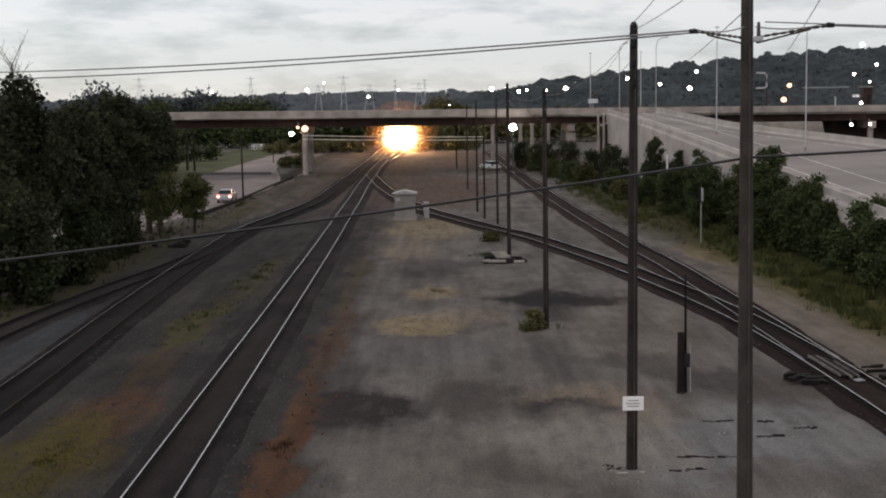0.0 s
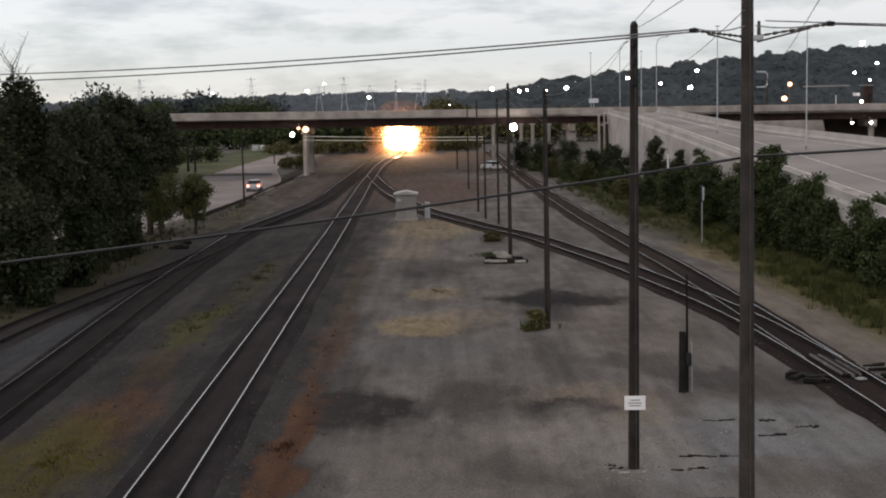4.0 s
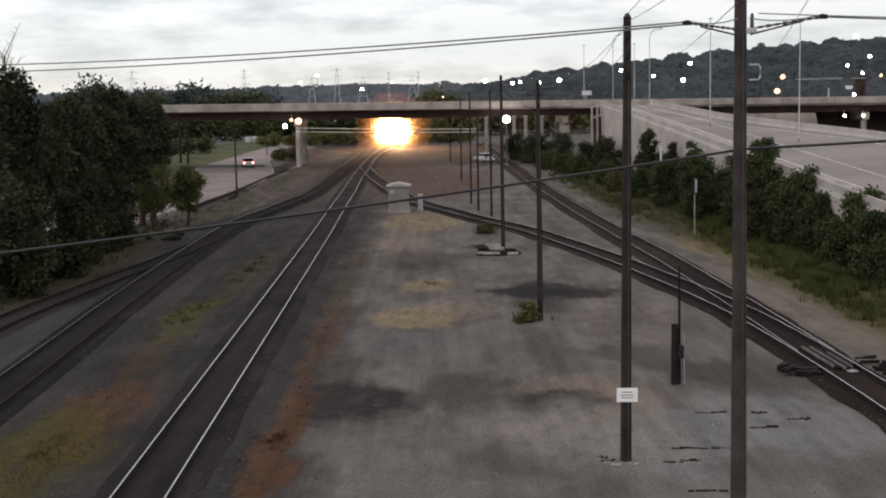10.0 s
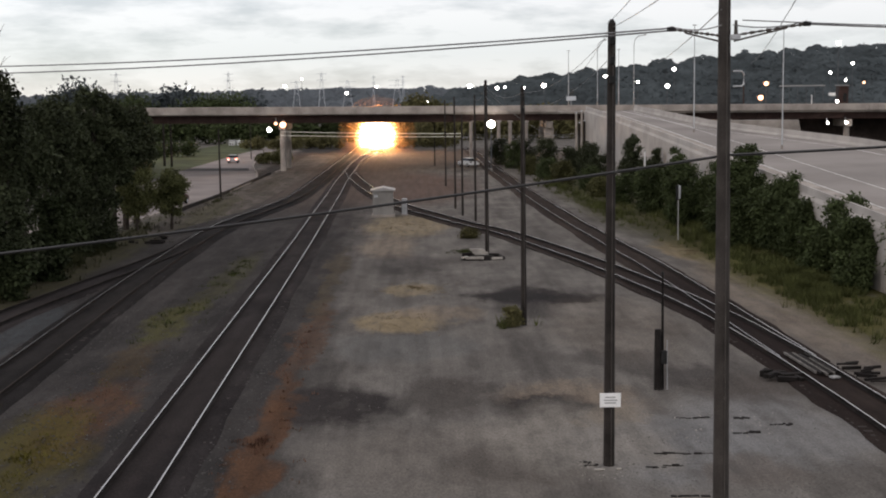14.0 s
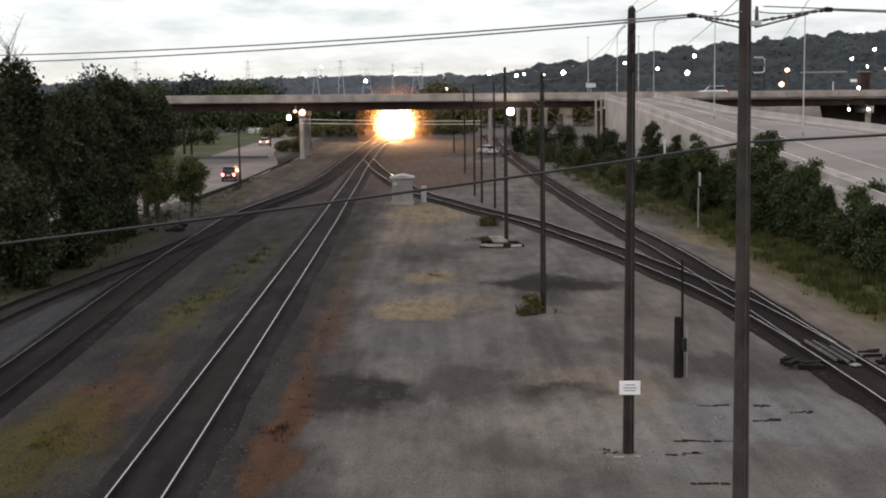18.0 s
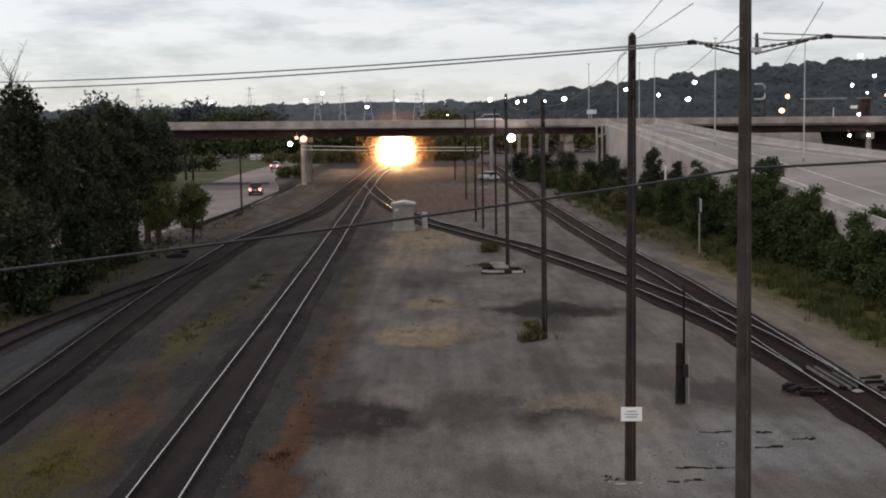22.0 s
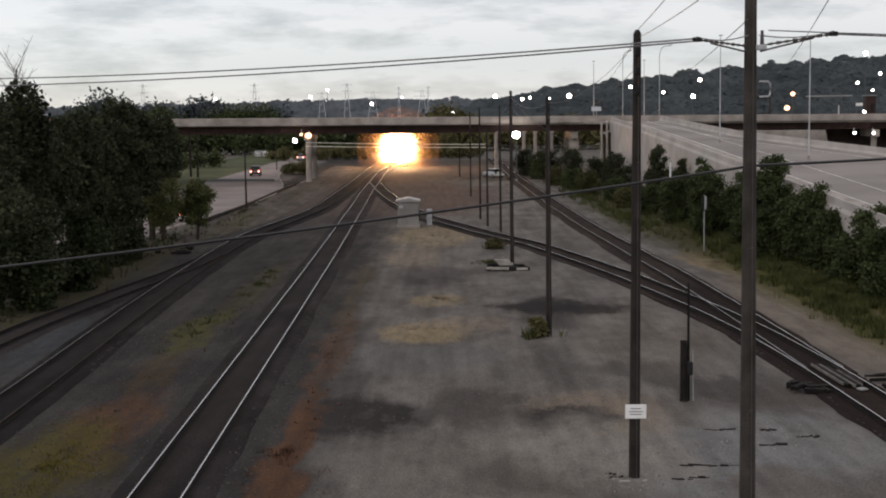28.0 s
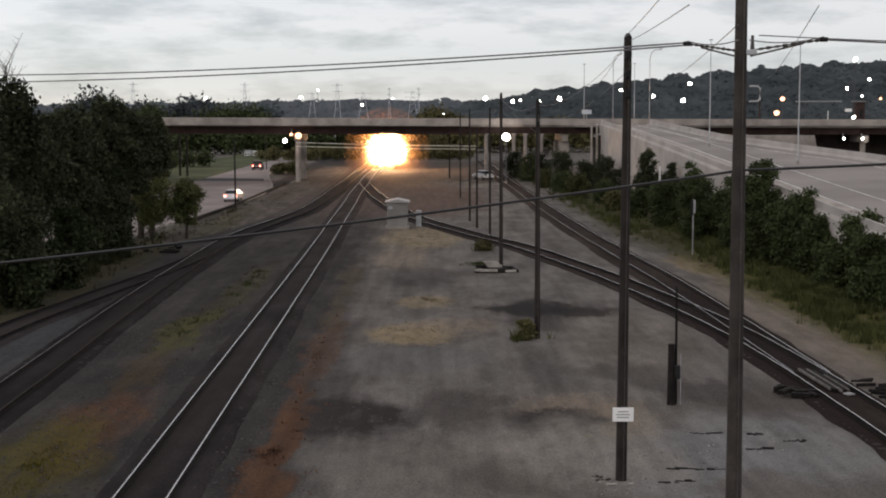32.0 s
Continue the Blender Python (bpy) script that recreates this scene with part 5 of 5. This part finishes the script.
        ob = part("glare_veil", bm, veil, t, "translucent shell standing in for lens glare")
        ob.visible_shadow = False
    return t


loco = locomotive()


# ---------------------------------------------------------------- trees, hills and the distance
for i, (x, y, h, r, n, low) in enumerate((
        (-26.0, 71.8, 12.0, 2.9, 9000, 0.1), (-26.0, 80, 13.4, 2.3, 4200, 0.62), (-26.2, 80.4, 10.9, 2.4, 9000, 0.08), (-26.6, 75.5, 12.6, 2.2, 4500, 0.45), (-42.0, 117, 12.2, 5.0, 6000, 0.3),
        (-25.9, 89, 11.5, 2.5, 7000, 0.46), (-26.0, 94.5, 11.2, 2.2, 6500, 0.46), (-25.2, 99.5, 12.9, 2.5, 11000, 0.2), (-24.9, 104.5, 12.3, 2.2, 10000, 0.36), (-25.9, 113, 11.2, 2.1, 8500, 0.5), (-26.2, 119, 11.0, 2.3, 9000, 0.5),
        (-42.5, 184, 11.2, 4.6, 12000, 0.05), (-41.0, 191, 11.2, 2.7, 8000, 0.05), (-26.2, 84.5, 11.3, 2.3, 7000, 0.44), (-27.4, 97, 12.0, 2.3, 8000, 0.5), (-27.6, 106, 12.0, 2.0, 5000, 0.5), (-44.5, 149, 11.4, 4.6, 6000, 0.2), (-45, 128, 11.6, 4.6, 5000, 0.3), (-45, 164, 10.8, 4.4, 6000, 0.15))):
    tree(x, y, h, r, 20 + i, M_leaf, "tall dark broadleaf tree beside the tracks", count=int(n * 0.9), size=0.15, low=low)
for i, (x, y, h, r, n) in enumerate(((-25.6, 78, 6.0, 2.6, 9000), (-26.5, 72, 7.0, 2.6, 7000), (-24.9, 87, 5.2, 2.2, 7000), (-25.0, 93.5, 5.8, 2.2, 7500), (-23.5, 73, 3.2, 1.7, 5000), (-23.9, 81, 3.0, 1.6, 4500), (-24.6, 98, 3.4, 1.7, 5000))):
    tree(x, y, h, r, 40 + i, M_bush if i % 3 else M_leaf, "dense dark bush at the edge of the trees", "bush", n, 0.14, 0.12, 0.03, "bush", "bushes beside the tracks")
for i, (x, y, h, r, m, low, lab) in enumerate(((-24.7, 112, 5.7, 2.4, M_shrub, 0.3, "round dark green shrub with bare stems by the street"), (-21.8, 112.5, 5.2, 1.9, M_shrub, 0.3, "round dark green shrub on a short stem by the street"))):
    tree(x, y, h, r, 60 + i, m, lab, "shrub", 11000, 0.1, 0.16, low, "bush", "round shrubs by the street")
for i, (x, y, h, r) in enumerate(((-41.5, 176, 4.0, 2.6), (-39.8, 182, 3.2, 2.0), (-43.5, 190, 4.0, 2.6))):
    tree(x, y, h, r, 65 + i, M_leaf4, "brownish bush on the far side of the street", "bush", 5000, 0.16, 0.1, 0.04, "bush", "bushes beyond the street")


def bare_tree():
    t = thing("bare_tree", "leafless tree with thin pale branches", "tree", at=pose(-26.9, 81.5, 0))
    rg = random.Random(9)
    part("trunk", rod(bmesh.new(), (0, 0, 0), (0.1, 0, 14.0), 0.13, 0.04, 8), M_bark, t)
    for i in range(16):
        a, z = rg.uniform(0, 6.28), 10.6 + 0.22 * i
        e = Vector((0.1 + 1.1 * math.cos(a), 1.1 * math.sin(a), z + rg.uniform(1.0, 2.2)))
        s = Vector((0.1, 0, z))
        bm = rod(bmesh.new(), s, e, 0.035, 0.01, 6)
        for k in (0.35, 0.5, 0.65, 0.8):
            q = s.lerp(e, k)
            rod(bm, q, q + Vector((rg.uniform(-0.6, 0.6), rg.uniform(-0.4, 0.4), rg.uniform(0.2, 0.7))), 0.014, 0.006, 5)
        part("branch", bm, M_pbark, t)


bare_tree()
tree(4.4, 61.5, 1.05, 0.62, 71, M_leaf4, "small yellow-green bush at the foot of a pole", "bush", 1500, 0.07, 0.03, 0.02, "bush", "low bushes in the yard")
tree(3.8, 101.6, 0.9, 1.0, 72, M_leaf4, "small green bush in the dry grass", "bush", 1500, 0.08, 0.03, 0.02, "bush", "low bushes in the yard")
for i, (x, y, h, r, n, m) in enumerate((
        (23.3, 141, 7.4, 1.3, 4500, M_leaf), (24.4, 150, 5.0, 1.6, 3000, M_leaf), (22.0, 122, 4.6, 1.9, 5000, M_leaf2), (24.3, 117, 5.0, 2.0, 5000, M_leaf2), (24.6, 108, 4.6, 1.9, 5000, M_leaf2),
        (23.6, 99, 5.6, 2.0, 6500, M_leaf2), (25.0, 92, 4.8, 1.9, 6500, M_leaf2), (23.2, 92, 3.8, 1.7, 5000, M_leaf2), (25.2, 84, 4.2, 1.7, 5500, M_leaf2), (26.4, 78, 5.0, 2.0, 7000, M_leaf2), (25.2, 73, 4.2, 1.8, 6000, M_leaf2), (27.4, 70, 5.2, 2.0, 5000, M_leaf2), (24.6, 78.5, 3.0, 1.6, 4500, M_leaf2), (25.9, 82, 3.2, 1.6, 4500, M_leaf2), (24.2, 71, 2.4, 1.5, 4000, M_leaf2), (14.8, 203, 4.6, 2.0, 3000, M_leaf2), (21.7, 108, 6.9, 1.35, 3500, M_leaf2),
        (21.0, 133, 3.2, 1.6, 3500, M_leaf2), (22.9, 111, 4.0, 2.0, 4500, M_leaf2), (24.4, 97, 4.0, 2.0, 4500, M_leaf2), (24.2, 87.5, 4.4, 1.8, 4500, M_leaf2), (25.0, 130, 4.4, 1.8, 3500, M_leaf2), (25.4, 124, 5.2, 1.4, 3500, M_leaf), (22.6, 160, 4.0, 1.9, 3500, M_leaf), (20.5, 175, 4.6, 2.2, 3500, M_leaf), (23.8, 180, 5.2, 2.0, 3500, M_leaf), (18.6, 190, 5.4, 2.2, 3500, M_leaf), (17.0, 205, 5.0, 2.4, 3000, M_leaf), (13.4, 215, 4.6, 2.4, 3000, M_leaf), (15.8, 186, 2.8, 1.8, 2500, M_leaf3), (17.4, 176, 3.0, 1.9, 2500, M_leaf2), (18.2, 164, 3.2, 1.9, 2800, M_leaf3), (20.2, 152, 3.0, 1.8, 2800, M_leaf2), (22.2, 168, 4.6, 1.8, 2800, M_leaf), (20.0, 143, 2.4, 1.7, 2600, M_leaf3), (23.9, 134, 4.6, 1.6, 3000, M_leaf), (25.2, 137, 6.0, 1.1, 2600, M_leaf), (24.6, 96.5, 7.8, 1.7, 9000, M_leaf2), (24.0, 101, 6.4, 1.7, 7000, M_leaf2), (25.4, 88, 5.8, 1.6, 6000, M_leaf2))):
    tree(x, y, h, r, 80 + i, m, "leafy green bush below the highway ramp", "bush", int(n * 1.9), 0.105, 0.1, 0.05, "bush", "bushes below the ramp")


def thicket(name, y, x0, x1, h, n, material, label, seed, size):
    rg = random.Random(seed)
    blobs = []
    k = int((x1 - x0) / (h * 0.55)) + 2
    for i in range(k):
        hh = h * rg.uniform(0.6, 1.05)
        blobs.append((x0 + (x1 - x0) * i / (k - 1), y + rg.uniform(-4, 4), hh * 0.5, hh * 0.55, hh * 0.5))
    return tagged(leaves(name, blobs, n, size, material, None, seed, 0.3), label, "trees", kind="stuff")


thicket("far_thicket", 230, -28.6, -23.6, 2.6, 3500, M_leaf3, "low brush between the street and the bridge pier", 21, 0.2)
thicket("far_thicket", 345, -70, -18, 8, 16000, M_leaf2, "green thicket beyond the bridge", 1, 0.5)
thicket("far_thicket", 255, -80, -46, 4.5, 9000, M_leaf2, "green scrub beside the street beyond the bridge", 15, 0.3)
# these thickets take the lightened leaf colour in place of headlight glare
thicket("far_thicket", 350, -4, 60, 9, 18000, M_leaf4, "olive thicket beyond the bridge", 2, 0.5)
thicket("far_thicket", 300, -40.5, -18.5, 3.5, 6000, M_leaf4, "low scrub beside the tracks beyond the bridge", 3, 0.3)
thicket("far_thicket", 300, -5, 8, 3.5, 5000, M_leaf4, "low scrub beside the tracks beyond the bridge", 4, 0.3)
thicket("far_thicket", 430, -20, 6, 12, 9000, M_leaf4, "trees beyond the bridge", 8, 0.6)
# dark backdrop added in place of the shaded void under the bridge
thicket("far_thicket", 245, 40, 150, 7.5, 22000, M_leaf, "added dark scrub standing in for shade under the far ramp", 9, 0.35)
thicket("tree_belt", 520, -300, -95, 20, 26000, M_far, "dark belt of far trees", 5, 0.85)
thicket("tree_belt", 460, -100, -66, 14.5, 12000, M_leaf2, "dark green trees behind the bridge", 22, 0.5)
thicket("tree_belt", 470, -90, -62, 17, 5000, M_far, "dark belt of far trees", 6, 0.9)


def ridge(name, y, heights, depth, n, size, material, label, seed):
    """A wooded ridge: a bank with a canopy of leaf clumps."""
    rg = np.random.RandomState(seed)
    xs = np.array([p[0] for p in heights], float)
    hs = np.array([p[1] for p in heights], float)
    bm = bmesh.new()
    m = 60
    rows_ = []
    for i in range(m + 1):
        x = xs[0] + (xs[-1] - xs[0]) * i / m
        h = float(np.interp(x, xs, hs))
        rows_.append([bm.verts.new((x, y + depth * k, (h - size) * z)) for k, z in ((-0.9, 0.0), (-0.5, 0.45), (-0.2, 0.8), (0, 0.97), (0.6, 0.9))])
    for a, b in zip(rows_, rows_[1:]):
        for j in range(4):
            bm.faces.new((a[j], b[j], b[j + 1], a[j + 1]))
    t = thing(name, label, "hill", kind="structure")
    part("hillside", bm, material, t)
    k = rg.rand(n)
    x = xs[0] + (xs[-1] - xs[0]) * rg.rand(n)
    h = np.interp(x, xs, hs)
    clump = np.array([noise.noise((a * (0.11 if y < 1000 else 0.03), b * 9, seed)) for a, b in zip(x, k)])
    z = (h - size) * (1 - (1 - k) ** 1.6 * 0.95) + size * (0.4 + (3.0 if y < 1000 else 1.4) * clump + 0.5 * rg.rand(n))
    yy = y - depth * 0.9 * (1 - k) + rg.normal(size=n) * 2
    c = np.stack([x, yy, np.maximum(z, 1)], 1)
    u = rg.normal(size=(n, 3)) * (0.4, 0.18, 0.3) + (1, 0, 0)
    u /= np.linalg.norm(u, axis=1)[:, None]
    v = rg.normal(size=(n, 3)) * (0.25, 0.15, 0.15) + (0, 0.45, 0.9)
    v /= np.linalg.norm(v, axis=1)[:, None]
    s = size * (0.3 + 1.3 * rg.rand(n) ** 2)[:, None]
    q = np.stack([c - u * s, c - v * s * 0.6, c + u * s, c + v * s * 0.6], 1).reshape(-1, 3)
    tagged(data_ob("woods", q.tolist(), np.arange(n * 4).reshape(-1, 4).tolist(), material, t), kind="stuff")


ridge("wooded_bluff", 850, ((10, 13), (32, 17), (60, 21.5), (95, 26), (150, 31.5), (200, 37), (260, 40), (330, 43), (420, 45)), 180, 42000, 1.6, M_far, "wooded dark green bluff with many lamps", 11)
ridge("far_ridge", 2300, ((-1100, 24), (-500, 26), (-350, 29), (-260, 31), (-120, 32.5), (60, 29), (110, 30), (260, 35), (600, 38)), 300, 14000, 5, M_far2, "low wooded ridge on the horizon, tinted bluish as haze", 12)


def pylon(x, y, h, w):
    t = thing("pylon", "distant grey steel lattice pylon", "pylon", "pylons on the horizon", pose(x, y, 0))
    for sx in (-1, 1):
        for sy in (-1, 1):
            part("leg", rod(bmesh.new(), (sx * w, sy * w, -0.2), (sx * w * 0.15, sy * w * 0.15, h), 0.17, 0.13, 5), M_steel_far, t)
    for k in (0.25, 0.5, 0.7, 0.85):
        a, b = w * (1 - 0.85 * k), w * (1 - 0.85 * (k + 0.13))
        bm = rod(bmesh.new(), (-a, -a, h * k), (b, -b, h * (k + 0.13)), 0.12, 0.12, 5)
        rod(bm, (a, -a, h * k), (-b, -b, h * (k + 0.13)), 0.12, 0.12, 5)
        part("brace", bm, M_steel_far, t)
    for k in (0.78, 0.94):
        part("crossarm", box(bmesh.new(), 0, 0, h * k, w * 3.2, 0.4, 0.4), M_steel_far, t)


for x, y, h, w in ((-348, 1500, 47, 4), (-219, 1500, 46, 3.5), (-160, 1700, 38, 5), (-112, 1500, 45, 4), (-93, 1700, 38, 7), (-52, 1500, 40, 1.5), (-25, 1500, 36, 6), (-18, 1500, 40, 1.5)):
    pylon(x, y, h, w)

# weeds and loose stone
tufts("red_weeds", ((-5.3, 41, 1.0, 7, 120), (-5.4, 58, 0.8, 10, 50), (-12.3, 49, 1.6, 6, 200)), 7, 0.11, M_wred, "patches of reddish dry weeds on the ballast", 1)
tufts("yellow_weeds", ((-12.6, 39.5, 2.2, 6, 320), (-12.4, 47, 1.4, 7, 80)), 7, 0.13, M_woch, "yellow-green weeds between the tracks", 2)
tufts("green_weeds", ((-12.6, 65, 1.2, 6, 170), (-12, 82, 1.0, 12, 160), (3.2, 92.5, 0.9, 1.2, 60)), 8, 0.22, M_wgrn, "low green weeds between the tracks", 3)
tufts("bank_grass", ((-20.6, 135, 1.8, 22, 420), (-20.2, 170, 1.6, 26, 420)), 7, 0.3, M_wgrn, "short grass on the bank by the street", 6)
tufts("tall_grass", ((4.4, 61.6, 0.7, 0.6, 70), (22.8, 75, 2.2, 16, 1300), (21.4, 70, 1.5, 14, 1200), (22.9, 100, 1.6, 12, 900), (21.2, 92, 1.2, 12, 500), (18.6, 128, 2.0, 18, 700), (17.4, 162, 2.0, 20, 500), (22.6, 105, 1.8, 22, 600)), 10, 0.6, M_wolv, "tall green grass at the edge of the yard", 5)
tufts("tall_grass", ((-24.5, 92, 2, 28, 600), (-22.2, 140, 1.0, 24, 260)), 10, 0.6, M_dgrass, "dark rough grass under the trees", 7)
tufts("dry_grass", ((-1.2, 63.5, 3.0, 4, 260), (-0.4, 75, 2.2, 3.5, 160), (-1.2, 113, 4, 9, 380), (19.2, 91, 1.8, 7, 260)), 6, 0.05, M_straw, "short straw-coloured dry grass", 4)


def stones(material, label, zones):
    rg = np.random.RandomState(3)
    vs, fs = [], []
    for x0, x1, y0, y1, n, s0, s1, z in zones:
        for _ in range(n):
            x, y, s = x0 + (x1 - x0) * rg.rand(), y0 + (y1 - y0) * rg.rand() ** 1.3, s0 + (s1 - s0) * rg.rand()
            k = len(vs)
            d = s * (0.6 + 0.6 * rg.rand(6))
            vs += [(x - d[0], y, z + 0.2 * s), (x, y - d[1], z + 0.2 * s), (x + d[2], y, z + 0.2 * s), (x, y + d[3], z + 0.2 * s), (x, y, z + d[4]), (x, y, z - 0.3 * s)]
            fs += [(k, k + 1, k + 4), (k + 1, k + 2, k + 4), (k + 2, k + 3, k + 4), (k + 3, k, k + 4)]
    tagged(data_ob("loose_stones", vs, fs, material), label, "stones", kind="stuff")


stones(M_stone, "loose pale crushed stones on the yard", ((-4, 12, 34, 70, 1400, 0.012, 0.04, 0.0), (6, 13, 35, 46, 160, 0.015, 0.04, 0.0)))
stones(M_pale, "scattered pale bits of broken concrete", ((8.0, 12.5, 40, 45, 70, 0.015, 0.04, 0.0), (4.6, 6.4, 36, 38.5, 40, 0.012, 0.035, 0.0)))
stones(M_bstone, "dark crushed stones on the ballast", ((-23, -5.5, 34, 75, 5000, 0.025, 0.06, 0.06),))


# ---------------------------------------------------------------- what moves
def motions():
    walk(loco, [(t, pose(x, y, -0.14, 0, 0, 0)) for t, x, y in ((0, -9.2, 292), (6, -9.05, 283), (12, -9.0, 274), (19, -9.0, 265.5), (25, -9.1, 258), (32, -9.3, 249))])
    walk(car_a, [(t, pose(x, y, 0.05, 0, 0, rz)) for t, x, y, rz in ((0, -25.0, 149.5, 0), (3, -24.9, 164, 2), (6, -25.7, 185, 7), (9, -29.2, 204, 12), (11, -31.6, 215, 10), (13, -33.4, 229, 4), (17, -34.6, 252.5, 1), (19, -34.8, 263, -2), (21, -34.5, 268.5, -4), (23, -34.2, 272.5, -4), (25, -33.7, 279, -5), (28, -32.9, 298, -5), (32, -31.5, 325, -5))])
    walk(car_b, [(t, pose(x, y, 0.05, 0, 0, rz)) for t, x, y, rz in ((0, -31.2, 56, 0), (8, -30.2, 110.5, -2), (11, -28.8, 126, -6), (14, -26.6, 140, -6), (16.5, -25.4, 149, 0), (18, -25.5, 157.7, 0), (20, -25.7, 169.5, 1), (22, -26.0, 181.3, 5), (23, -26.6, 189.7, 8), (24, -27.5, 197.3, 12), (25, -28.9, 204, 13), (28, -33.4, 227.5, 4), (30, -34.1, 239, 1), (32, -34.1, 249, 0))])
    walk(car_c, [(t, pose(x, y, 0.05, 0, 0, 0)) for t, x, y in ((0, -31.2, -60), (25.8, -29.8, 115), (28.3, -26.0, 135), (30, -25.6, 147), (31, -25.4, 154.3), (32, -25.2, 161))])
    walk(car_d, [(t, pose(x, 205.5, 9.07 - 0.0073 * x, 0, 0, 90)) for t, x in ((0, 112), (7.5, 112), (9.5, 109), (12, 93), (19, 35.1), (20, 26.8), (21, 17.6), (22, 7.5), (23, -3.5), (24, -15.6), (25, -28), (25.5, -34.3), (28, -65), (29.5, -71.5), (32, -71.5))])


motions()
